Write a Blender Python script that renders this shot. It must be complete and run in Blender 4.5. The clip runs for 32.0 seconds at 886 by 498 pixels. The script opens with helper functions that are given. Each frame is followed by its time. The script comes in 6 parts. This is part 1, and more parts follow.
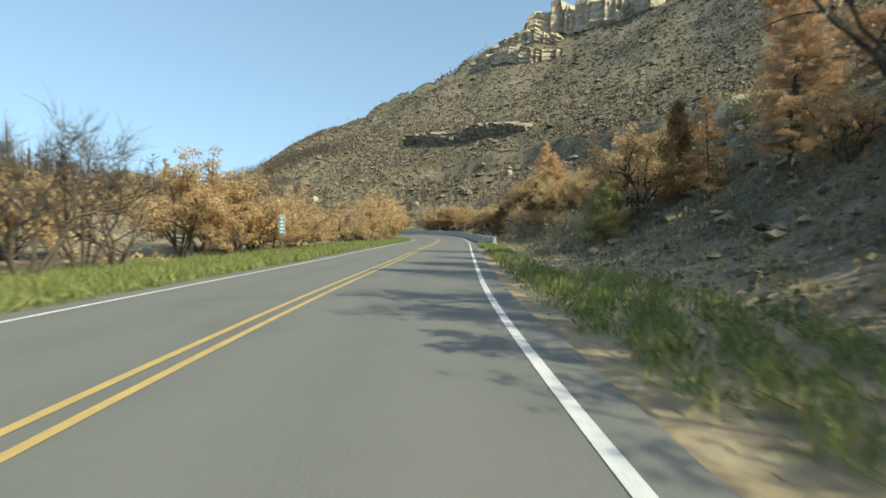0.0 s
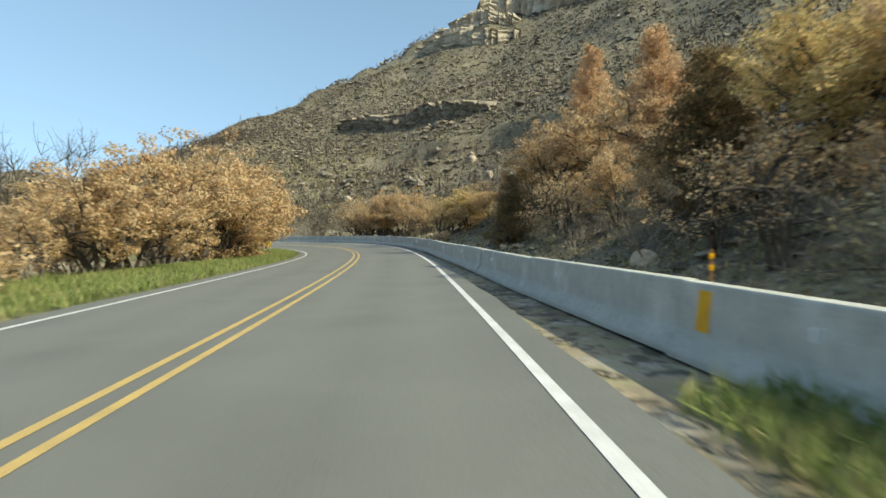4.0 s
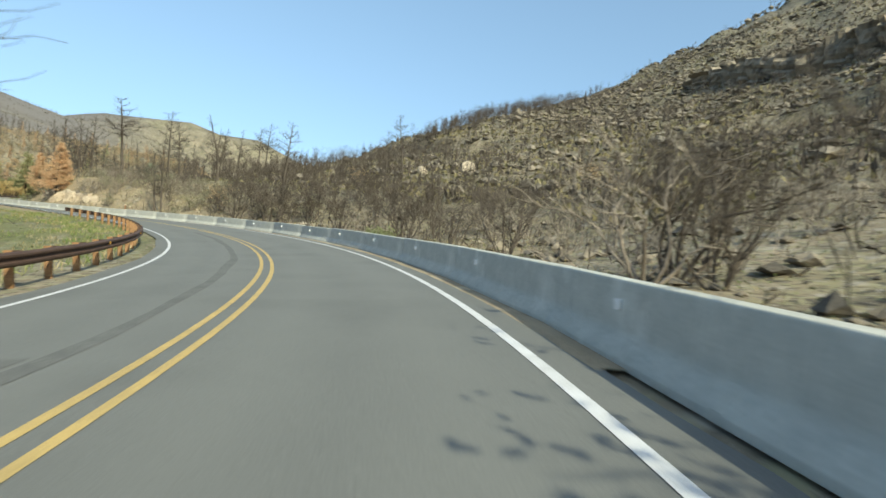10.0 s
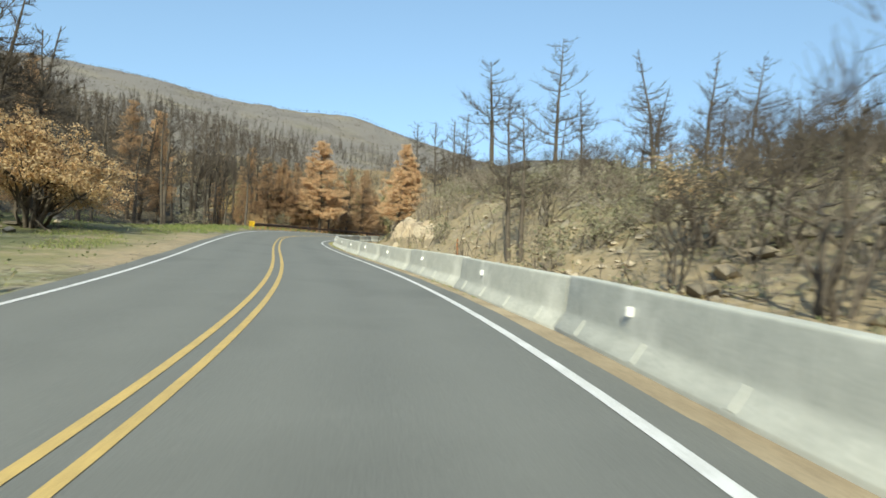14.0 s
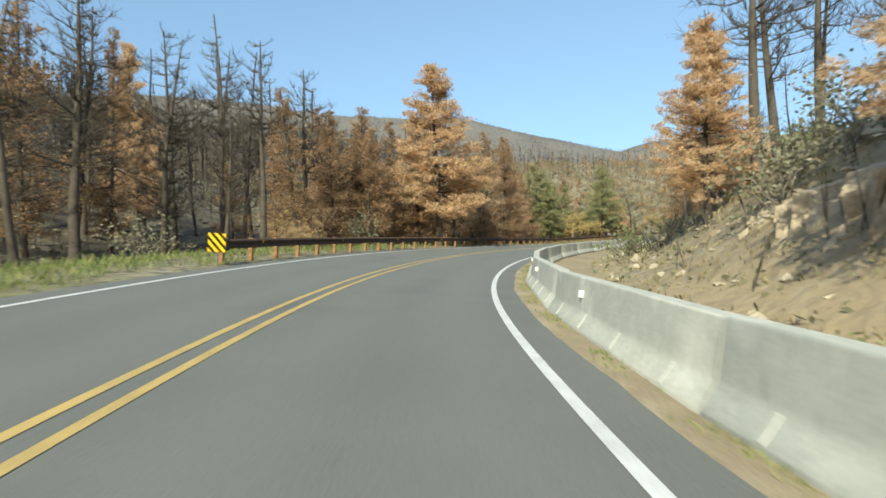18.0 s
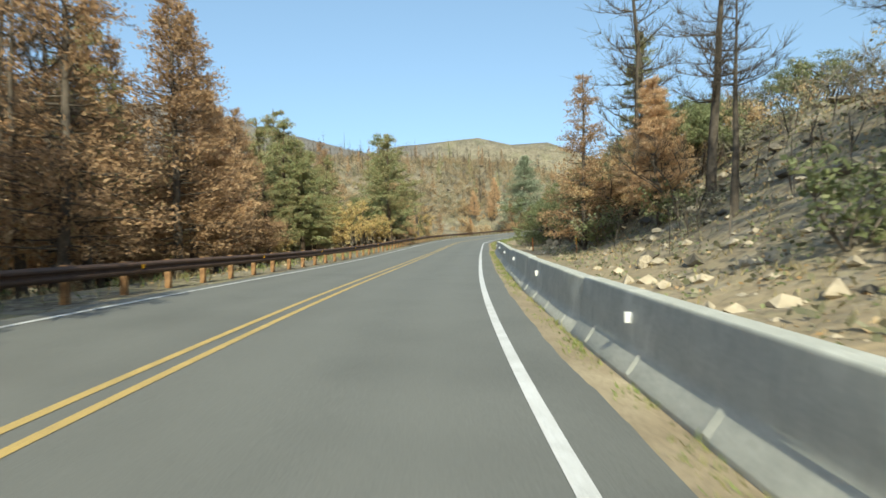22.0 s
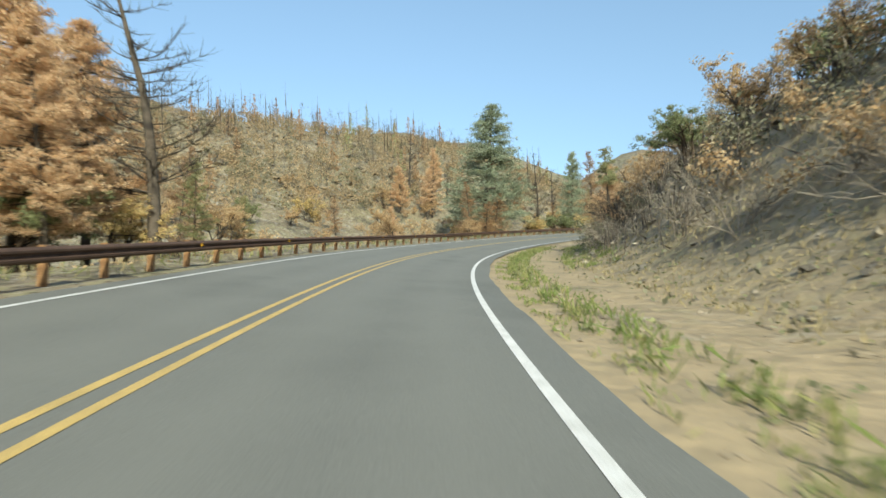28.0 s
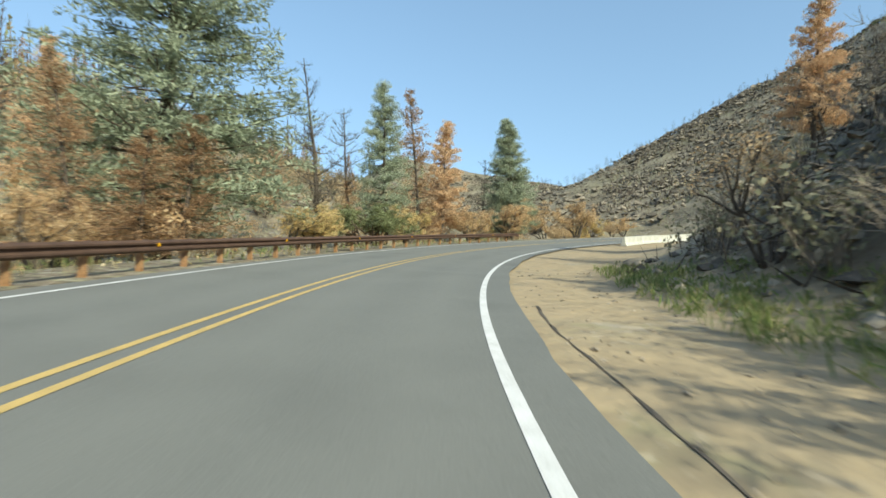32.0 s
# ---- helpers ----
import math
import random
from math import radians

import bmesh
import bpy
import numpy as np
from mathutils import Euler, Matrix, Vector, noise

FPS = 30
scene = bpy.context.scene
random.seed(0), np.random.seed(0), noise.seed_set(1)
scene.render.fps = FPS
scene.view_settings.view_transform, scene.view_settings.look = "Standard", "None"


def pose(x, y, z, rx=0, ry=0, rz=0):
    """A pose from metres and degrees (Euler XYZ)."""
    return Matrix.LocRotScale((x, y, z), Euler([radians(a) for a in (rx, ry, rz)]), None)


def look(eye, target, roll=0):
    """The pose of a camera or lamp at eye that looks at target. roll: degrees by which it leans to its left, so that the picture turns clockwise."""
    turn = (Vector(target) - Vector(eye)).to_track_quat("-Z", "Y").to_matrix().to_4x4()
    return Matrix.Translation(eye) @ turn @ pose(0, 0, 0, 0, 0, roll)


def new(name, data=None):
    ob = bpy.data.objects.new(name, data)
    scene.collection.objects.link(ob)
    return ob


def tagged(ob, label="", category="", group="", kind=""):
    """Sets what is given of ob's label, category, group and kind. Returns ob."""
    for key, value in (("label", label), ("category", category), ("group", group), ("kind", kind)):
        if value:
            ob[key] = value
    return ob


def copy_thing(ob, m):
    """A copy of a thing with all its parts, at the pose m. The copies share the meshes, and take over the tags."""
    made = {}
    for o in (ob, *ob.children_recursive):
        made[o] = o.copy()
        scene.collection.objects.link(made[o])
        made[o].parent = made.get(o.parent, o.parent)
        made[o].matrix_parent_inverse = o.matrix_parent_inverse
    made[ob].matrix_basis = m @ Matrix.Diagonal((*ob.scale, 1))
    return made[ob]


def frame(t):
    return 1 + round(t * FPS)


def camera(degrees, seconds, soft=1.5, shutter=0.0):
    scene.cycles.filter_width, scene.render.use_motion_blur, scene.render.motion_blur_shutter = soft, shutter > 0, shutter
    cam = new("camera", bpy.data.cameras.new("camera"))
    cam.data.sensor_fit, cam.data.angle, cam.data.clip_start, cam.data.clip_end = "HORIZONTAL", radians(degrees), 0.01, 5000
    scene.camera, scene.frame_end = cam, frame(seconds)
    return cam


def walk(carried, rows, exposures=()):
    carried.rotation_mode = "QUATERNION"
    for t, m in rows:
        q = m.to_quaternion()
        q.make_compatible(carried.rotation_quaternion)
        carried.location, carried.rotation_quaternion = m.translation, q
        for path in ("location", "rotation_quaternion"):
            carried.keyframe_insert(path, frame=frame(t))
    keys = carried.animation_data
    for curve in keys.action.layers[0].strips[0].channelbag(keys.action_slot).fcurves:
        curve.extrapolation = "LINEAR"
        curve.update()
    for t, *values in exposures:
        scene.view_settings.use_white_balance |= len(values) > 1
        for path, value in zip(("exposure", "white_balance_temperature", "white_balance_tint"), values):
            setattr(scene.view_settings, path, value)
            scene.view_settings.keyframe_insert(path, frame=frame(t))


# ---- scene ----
# Camera: one drive along a mountain road, in metres, z up.
cam = camera(78.0, 32.0, soft=1.6, shutter=0.3)
PATH = [
    (0.0, pose(0.00, 0.00, 1.30, 88.03, 0.12, 4.17)),
    (0.5, pose(-0.59, 6.19, 1.25, 88.18, 0.19, 1.69)),
    (1.0, pose(-0.99, 12.42, 1.21, 88.29, 0.12, 0.28)),
    (1.5, pose(-1.30, 18.65, 1.19, 88.47, -0.02, -0.39)),
    (2.0, pose(-1.55, 24.86, 1.19, 88.65, 0.05, -0.90)),
    (2.5, pose(-1.76, 31.06, 1.20, 88.79, 0.26, -1.20)),
    (3.0, pose(-1.95, 37.24, 1.23, 88.72, 0.37, -1.44)),
    (3.5, pose(-2.12, 43.44, 1.23, 88.55, 0.58, -1.50)),
    (4.0, pose(-2.31, 49.68, 1.23, 88.49, 0.68, -1.31)),
    (4.5, pose(-2.53, 55.97, 1.22, 88.49, 0.74, -1.03)),
    (5.0, pose(-2.78, 62.31, 1.21, 88.56, 0.78, -0.69)),
    (5.5, pose(-3.08, 68.67, 1.22, 88.71, 0.72, -0.20)),
    (6.0, pose(-3.52, 75.06, 1.24, 88.92, 0.47, 1.23)),
    (6.5, pose(-4.18, 81.45, 1.30, 89.18, -0.07, 3.46)),
    (7.0, pose(-5.13, 87.79, 1.38, 89.35, -1.01, 6.28)),
    (7.5, pose(-6.43, 94.07, 1.46, 89.30, -2.10, 9.45)),
    (8.0, pose(-8.11, 100.24, 1.53, 88.94, -3.16, 13.10)),
    (8.5, pose(-10.19, 106.27, 1.55, 88.67, -3.84, 16.99)),
    (9.0, pose(-12.70, 112.13, 1.55, 88.59, -4.03, 21.35)),
    (9.5, pose(-15.68, 117.79, 1.55, 88.52, -4.37, 25.84)),
    (10.0, pose(-19.13, 123.27, 1.54, 88.43, -4.79, 30.25)),
    (10.5, pose(-23.07, 128.54, 1.53, 88.57, -4.68, 34.98)),
    (11.0, pose(-27.49, 133.51, 1.55, 88.92, -4.10, 40.00)),
    (11.5, pose(-32.38, 138.07, 1.60, 88.97, -3.74, 45.47)),
    (12.0, pose(-37.70, 142.13, 1.64, 88.92, -3.81, 51.03)),
    (12.5, pose(-43.37, 145.69, 1.68, 88.85, -4.17, 56.15)),
    (13.0, pose(-49.28, 148.72, 1.71, 88.92, -4.34, 61.19)),
    (13.5, pose(-55.34, 151.17, 1.75, 88.93, -4.17, 66.22)),
    (14.0, pose(-61.47, 153.04, 1.79, 88.91, -3.64, 71.27)),
    (14.5, pose(-67.60, 154.36, 1.82, 88.82, -2.91, 76.02)),
    (15.0, pose(-73.66, 155.18, 1.84, 88.62, -2.09, 80.18)),
    (15.5, pose(-79.58, 155.62, 1.84, 88.55, -1.31, 83.34)),
    (16.0, pose(-85.33, 155.92, 1.84, 88.66, -0.68, 83.87)),
    (16.5, pose(-90.92, 156.20, 1.86, 88.83, -0.11, 84.16)),
    (17.0, pose(-96.42, 156.44, 1.89, 88.98, 0.45, 84.43)),
    (17.5, pose(-101.85, 156.66, 1.93, 89.06, 0.97, 84.51)),
    (18.0, pose(-107.18, 157.01, 1.98, 89.07, 1.40, 82.66)),
    (18.5, pose(-112.35, 157.56, 2.03, 89.19, 1.96, 80.19)),
    (19.0, pose(-117.34, 158.37, 2.08, 89.10, 2.44, 77.11)),
    (19.5, pose(-122.28, 159.46, 2.12, 88.95, 2.54, 73.68)),
    (20.0, pose(-127.18, 160.87, 2.15, 88.75, 2.39, 70.13)),
    (20.5, pose(-131.99, 162.60, 2.16, 88.83, 2.98, 66.32)),
    (21.0, pose(-136.68, 164.64, 2.19, 88.94, 3.84, 62.68)),
    (21.5, pose(-141.23, 166.93, 2.22, 88.80, 3.88, 59.67)),
    (22.0, pose(-145.62, 169.39, 2.23, 88.64, 3.42, 57.07)),
    (22.5, pose(-149.82, 171.99, 2.23, 88.46, 2.90, 54.77)),
    (23.0, pose(-153.88, 174.68, 2.22, 88.37, 2.60, 53.02)),
    (23.5, pose(-157.86, 177.45, 2.20, 88.33, 2.36, 51.89)),
    (24.0, pose(-161.82, 180.30, 2.19, 88.54, 1.88, 51.15)),
    (24.5, pose(-165.86, 183.26, 2.19, 88.67, 1.47, 50.46)),
    (25.0, pose(-169.99, 186.36, 2.21, 88.84, 1.25, 50.01)),
    (25.5, pose(-174.25, 189.58, 2.23, 88.89, 1.17, 49.82)),
    (26.0, pose(-178.64, 192.90, 2.27, 88.91, 1.14, 49.76)),
    (26.5, pose(-183.16, 196.32, 2.30, 88.88, 1.07, 49.76)),
    (27.0, pose(-187.82, 199.86, 2.33, 88.82, 0.96, 49.76)),
    (27.5, pose(-192.62, 203.49, 2.35, 88.78, 0.86, 49.70)),
    (28.0, pose(-197.51, 207.27, 2.37, 88.76, 0.88, 49.01)),
    (28.5, pose(-202.44, 211.25, 2.39, 88.73, 1.04, 47.52)),
    (29.0, pose(-207.34, 215.48, 2.40, 88.68, 1.21, 45.55)),
    (29.5, pose(-212.14, 220.01, 2.42, 88.79, 1.40, 42.79)),
    (30.0, pose(-216.73, 224.84, 2.45, 88.90, 1.68, 39.45)),
    (30.5, pose(-221.02, 229.99, 2.49, 88.92, 1.90, 35.69)),
    (31.0, pose(-224.97, 235.43, 2.53, 88.91, 1.84, 31.77)),
    (31.5, pose(-228.53, 241.11, 2.59, 89.20, 1.56, 27.92)),
    (32.0, pose(-231.69, 246.99, 2.69, 89.68, 1.16, 24.27)),
]
walk(cam, PATH, exposures=[(0.0, 0.22, 7600, -5), (9.0, 0.2, 7300, -5), (12.0, 0.2, 7050, -5), (20.0, 0.2, 7050, -5), (24.0, 0.2, 7300, -5), (31.0, 0.2, 7000, -5), (32.0, 0.2, 7000, -5)])

# World: clear morning, sun in the east.
SUN_AZ, SUN_EL = radians(115), radians(36)
world = bpy.data.worlds.new("world")
scene.world = world
world.use_nodes = True
wn = world.node_tree.nodes
sky = wn.new("ShaderNodeTexSky")
sky.sky_type = "NISHITA"
sky.sun_disc = False
sky.sun_elevation, sky.sun_rotation = SUN_EL, SUN_AZ
sky.altitude, sky.air_density, sky.dust_density, sky.ozone_density = 1600, 1.0, 2.2, 1.2
wn["Background"].inputs["Strength"].default_value = 0.235
# thin even haze: the sky's fall from the horizon to overhead is gentler than in clean air
sky_way, sky_lift = wn.new("ShaderNodeTexCoord"), wn.new("ShaderNodeVectorMath")
sky_lift.operation = "MULTIPLY_ADD"
sky_lift.inputs[1].default_value, sky_lift.inputs[2].default_value = (1, 1, 0.55), (0, 0, 0.2)
world.node_tree.links.new(sky_way.outputs["Generated"], sky_lift.inputs[0])
world.node_tree.links.new(sky_lift.outputs[0], sky.inputs["Vector"])
world.node_tree.links.new(sky.outputs[0], wn["Background"].inputs["Color"])
sun_data = bpy.data.lights.new("sun", "SUN")
sun_data.energy, sun_data.angle, sun_data.color = 5.0, radians(0.53), (1.0, 0.94, 0.84)
sun = new("sun", sun_data)
sun.matrix_world = look((0, 0, 300), (-math.sin(SUN_AZ) * math.cos(SUN_EL), -math.cos(SUN_AZ) * math.cos(SUN_EL), 300 - math.sin(SUN_EL)))


# ---- materials ----
def material(name, base, ramp=None, scale=4.0, fine=40.0, rough=0.85, bump=0.2, metal=0.0, dist=0.02, island=0.0, coord="Object", thin=0.0, spec=0.3, contrast=0.25):
    """A surface with two scales of noise. base: colour; ramp: further colours mixed in by the coarse noise."""
    m = bpy.data.materials.new(name)
    m.use_nodes = True
    nt = m.node_tree
    N, L = nt.nodes, nt.links
    b = N["Principled BSDF"]
    tc = N.new("ShaderNodeTexCoord")
    n1 = N.new("ShaderNodeTexNoise")
    n1.inputs["Scale"].default_value, n1.inputs["Detail"].default_value = scale, 4.0
    n2 = N.new("ShaderNodeTexNoise")
    n2.inputs["Scale"].default_value, n2.inputs["Detail"].default_value = fine, 3.0
    L.new(tc.outputs[coord], n1.inputs["Vector"])
    L.new(tc.outputs[coord], n2.inputs["Vector"])
    cr = N.new("ShaderNodeValToRGB")
    cols = [base] + list(ramp or [tuple(c * 0.7 for c in base)])
    while len(cr.color_ramp.elements) < len(cols):
        cr.color_ramp.elements.new(0.5)
    for i, c in enumerate(cols):
        e = cr.color_ramp.elements[i]
        e.position = 0.3 + 0.4 * i / (len(cols) - 1)
        e.color = (*c, 1)
    fac = n1.outputs["Fac"]
    if island > 0:
        geo = N.new("ShaderNodeNewGeometry")
        inf = N.new("ShaderNodeObjectInfo")
        ma = N.new("ShaderNodeMath")
        ma.operation = "MULTIPLY_ADD"
        L.new(geo.outputs["Random Per Island"], ma.inputs[0])
        ma.inputs[1].default_value = island
        mb = N.new("ShaderNodeMath")
        mb.operation = "MULTIPLY_ADD"
        L.new(inf.outputs["Random"], mb.inputs[0])
        mb.inputs[1].default_value = 0.25
        L.new(n1.outputs["Fac"], mb.inputs[2])
        L.new(mb.outputs[0], ma.inputs[2])
        sub = N.new("ShaderNodeMath")
        sub.operation = "SUBTRACT"
        L.new(ma.outputs[0], sub.inputs[0])
        sub.inputs[1].default_value = island * 0.5 + 0.125
        fac = sub.outputs[0]
    L.new(fac, cr.inputs["Fac"])
    mix = N.new("ShaderNodeMix")
    mix.data_type, mix.blend_type = "RGBA", "OVERLAY"
    mix.inputs["Factor"].default_value = contrast * 2
    L.new(cr.outputs["Color"], mix.inputs["A"])
    L.new(n2.outputs["Fac"], mix.inputs["B"])
    L.new(mix.outputs["Result"], b.inputs["Base Color"])
    b.inputs["Roughness"].default_value, b.inputs["Metallic"].default_value = rough, metal
    b.inputs["Specular IOR Level"].default_value = spec
    if bump > 0:
        bp = N.new("ShaderNodeBump")
        bp.inputs["Strength"].default_value, bp.inputs["Distance"].default_value = bump, dist
        L.new(n2.outputs["Fac"], bp.inputs["Height"])
        L.new(bp.outputs["Normal"], b.inputs["Normal"])
    if thin > 0:
        tr = N.new("ShaderNodeBsdfTranslucent")
        L.new(mix.outputs["Result"], tr.inputs["Color"])
        ms = N.new("ShaderNodeMixShader")
        ms.inputs[0].default_value = thin
        L.new(b.outputs[0], ms.inputs[1])
        L.new(tr.outputs[0], ms.inputs[2])
        L.new(ms.outputs[0], N["Material Output"].inputs["Surface"])
    return m


M_ASPHALT = material("asphalt", (0.146, 0.147, 0.135), [(0.16, 0.161, 0.147), (0.132, 0.133, 0.122)], 0.35, 60, 0.8, 0.25, dist=0.006)
M_TYRE = material("tyre_dark", (0.112, 0.112, 0.105), [(0.15, 0.15, 0.138)], 1.5, 30, 0.9, 0.1, dist=0.004)
M_WHITE = material("white_paint", (0.66, 0.655, 0.65), [(0.52, 0.515, 0.5)], 3, 50, 0.7, 0.1, dist=0.004)
M_YELLOW = material("yellow_paint", (0.54, 0.38, 0.14), [(0.43, 0.31, 0.125)], 3, 50, 0.7, 0.1, dist=0.004)
M_CONCRETE = material("concrete", (0.53, 0.529, 0.47), [(0.442, 0.443, 0.396), (0.585, 0.58, 0.523)], 1.3, 30, 0.85, 0.12, dist=0.006, contrast=0.12)


def streaks(m, colour, scale, lo, hi, amount):
    """Rain stains that run down a face."""
    N, L = m.node_tree.nodes, m.node_tree.links
    b = N["Principled BSDF"]
    base = b.inputs["Base Color"].links[0].from_socket
    tc, mp, n, mr, mx = [N.new("ShaderNode" + k) for k in ("TexCoord", "Mapping", "TexNoise", "MapRange", "Mix")]
    mp.inputs["Scale"].default_value = scale
    n.inputs["Detail"].default_value = 6.0
    mr.inputs["From Min"].default_value, mr.inputs["From Max"].default_value, mr.inputs["To Max"].default_value = lo, hi, amount
    mx.data_type = "RGBA"
    L.new(tc.outputs["Object"], mp.inputs["Vector"])
    L.new(mp.outputs["Vector"], n.inputs["Vector"])
    L.new(n.outputs["Fac"], mr.inputs["Value"])
    L.new(mr.outputs["Result"], mx.inputs["Factor"])
    L.new(base, mx.inputs["A"])
    mx.inputs["B"].default_value = (*colour, 1)
    L.new(mx.outputs["Result"], b.inputs["Base Color"])


streaks(M_CONCRETE, (0.3, 0.3, 0.27), (5, 5, 0.8), 0.52, 0.7, 0.55)
streaks(M_CONCRETE, (0.26, 0.25, 0.22), (0.9, 0.9, 0.9), 0.58, 0.72, 0.25)
M_RUST = material("weathering_steel", (0.062, 0.037, 0.028), [(0.1, 0.06, 0.042)], 2.5, 35, 0.7, 0.1, dist=0.004)
M_POST = material("rusted_post", (0.24, 0.12, 0.055), [(0.34, 0.2, 0.1), (0.16, 0.08, 0.04)], 3, 30, 0.85, 0.15)
M_REFL = material("reflector_white", (0.85, 0.85, 0.85), [(0.75, 0.75, 0.75)], 5, 40, 0.3, 0)
M_AMBER = material("reflector_amber", (0.85, 0.45, 0.02), [(0.7, 0.35, 0.02)], 5, 40, 0.35, 0)
M_BLACK = material("sign_black", (0.02, 0.02, 0.02), None, 5, 40, 0.5, 0)
M_CHEV = material("sign_yellow", (0.85, 0.55, 0.02), [(0.8, 0.5, 0.02)], 5, 40, 0.45, 0)
M_SAND = material("roadside_sand", (0.36, 0.29, 0.195), [(0.28, 0.22, 0.145), (0.42, 0.345, 0.235)], 0.7, 25, 0.95, 0.4, dist=0.03)
M_GRAVEL = material("gravel", (0.3, 0.26, 0.2), [(0.24, 0.2, 0.15), (0.36, 0.31, 0.24)], 1.2, 30, 0.95, 0.5, dist=0.03)
M_GRASS = material("grass_blades", (0.17, 0.225, 0.07), [(0.235, 0.28, 0.095), (0.33, 0.32, 0.14)], 0.6, 9, 0.8, 0, island=0.8, thin=0.3)
M_DRYGRASS = material("dry_grass", (0.40, 0.33, 0.18), [(0.30, 0.25, 0.12), (0.46, 0.39, 0.24)], 0.6, 9, 0.8, 0, island=0.8, thin=0.3)
M_HILLGRASS = material("hill_grass", (0.26, 0.225, 0.115), [(0.36, 0.3, 0.165), (0.17, 0.16, 0.08)], 0.05, 2, 0.9, 0, island=0.8, thin=0.2)
M_ROCK = material("hill_rock", (0.2, 0.17, 0.128), [(0.31, 0.265, 0.2), (0.105, 0.092, 0.074)], 0.5, 6, 0.9, 0.5, dist=0.08, island=0.5)
M_PALEROCK = material("pale_sandstone", (0.38, 0.32, 0.24), [(0.46, 0.39, 0.29), (0.27, 0.23, 0.18)], 0.12, 2.5, 0.9, 0.6, dist=0.15)
M_BANKROCK = material("bank_rock", (0.4, 0.33, 0.235), [(0.45, 0.37, 0.27), (0.31, 0.25, 0.18)], 0.5, 7, 0.95, 0.6, dist=0.06)
M_BARK = material("charred_bark", (0.075, 0.06, 0.048), [(0.12, 0.1, 0.08), (0.04, 0.034, 0.03)], 1.5, 12, 0.95, 0.4, dist=0.03)
M_PBARK = material("pine_bark", (0.16, 0.115, 0.08), [(0.08, 0.06, 0.045), (0.22, 0.16, 0.11)], 1.2, 10, 0.95, 0.5, dist=0.03)
M_OAKLEAF = material("dry_oak_leaves", (0.64, 0.47, 0.275), [(0.72, 0.57, 0.37), (0.46, 0.3, 0.15)], 0.5, 6, 0.75, 0, island=1.0, thin=0.45)
M_OAKGOLD = material("yellow_oak_leaves", (0.62, 0.45, 0.2), [(0.32, 0.31, 0.11), (0.7, 0.53, 0.28)], 0.5, 6, 0.75, 0, island=1.0, thin=0.35)
M_RUSTNEEDLE = material("scorched_needles", (0.66, 0.45, 0.27), [(0.54, 0.34, 0.18), (0.74, 0.55, 0.36)], 0.5, 6, 0.8, 0, island=1.0, thin=0.3)
M_BROWNNEEDLE = material("brown_needles", (0.44, 0.28, 0.16), [(0.54, 0.37, 0.22), (0.3, 0.19, 0.11)], 0.5, 6, 0.8, 0, island=1.0, thin=0.3)
M_MIXNEEDLE = material("half_scorched_needles", (0.22, 0.16, 0.085), [(0.15, 0.15, 0.07), (0.32, 0.21, 0.11)], 0.8, 6, 0.8, 0, island=0.9, thin=0.3)
M_GREENNEEDLE = material("green_needles", (0.31, 0.35, 0.17), [(0.4, 0.43, 0.22), (0.24, 0.27, 0.13), (0.36, 0.28, 0.15)], 0.5, 6, 0.75, 0, island=1.0, thin=0.25)
M_BLUENEEDLE = material("blue_green_needles", (0.34, 0.39, 0.27), [(0.44, 0.48, 0.34), (0.24, 0.28, 0.19)], 0.5, 6, 0.75, 0, island=1.0, thin=0.25)
M_GREENLEAF = material("green_leaves", (0.23, 0.26, 0.125), [(0.32, 0.33, 0.17), (0.15, 0.175, 0.08)], 0.5, 6, 0.7, 0, island=1.0, thin=0.35)
M_GREYLEAF = material("grey_sage_leaves", (0.26, 0.25, 0.17), [(0.33, 0.3, 0.2), (0.18, 0.18, 0.11)], 0.5, 6, 0.8, 0, island=1.0, thin=0.25)
M_DRYBRUSH = material("dry_brush", (0.4, 0.31, 0.19), [(0.27, 0.225, 0.15), (0.5, 0.37, 0.22)], 0.3, 3, 0.8, 0, island=1.0, thin=0.3)
M_TWIG = material("dead_twigs", (0.29, 0.25, 0.2), [(0.19, 0.16, 0.13), (0.36, 0.31, 0.25)], 1.0, 8, 0.9, 0, island=0.6)
M_WOOD = material("brown_wood", (0.28, 0.14, 0.07), [(0.35, 0.19, 0.1)], 2, 20, 0.85, 0.2)
M_SIGN = material("sign_face", (0.05, 0.3, 0.28), [(0.06, 0.33, 0.3)], 5, 40, 0.4, 0)
M_GALV = material("galvanised_steel", (0.4, 0.4, 0.38), None, 4, 40, 0.45, 0.05, metal=0.8)
M_ORANGE = material("orange_marker", (0.5, 0.2, 0.07), [(0.42, 0.16, 0.06)], 4, 40, 0.5, 0)


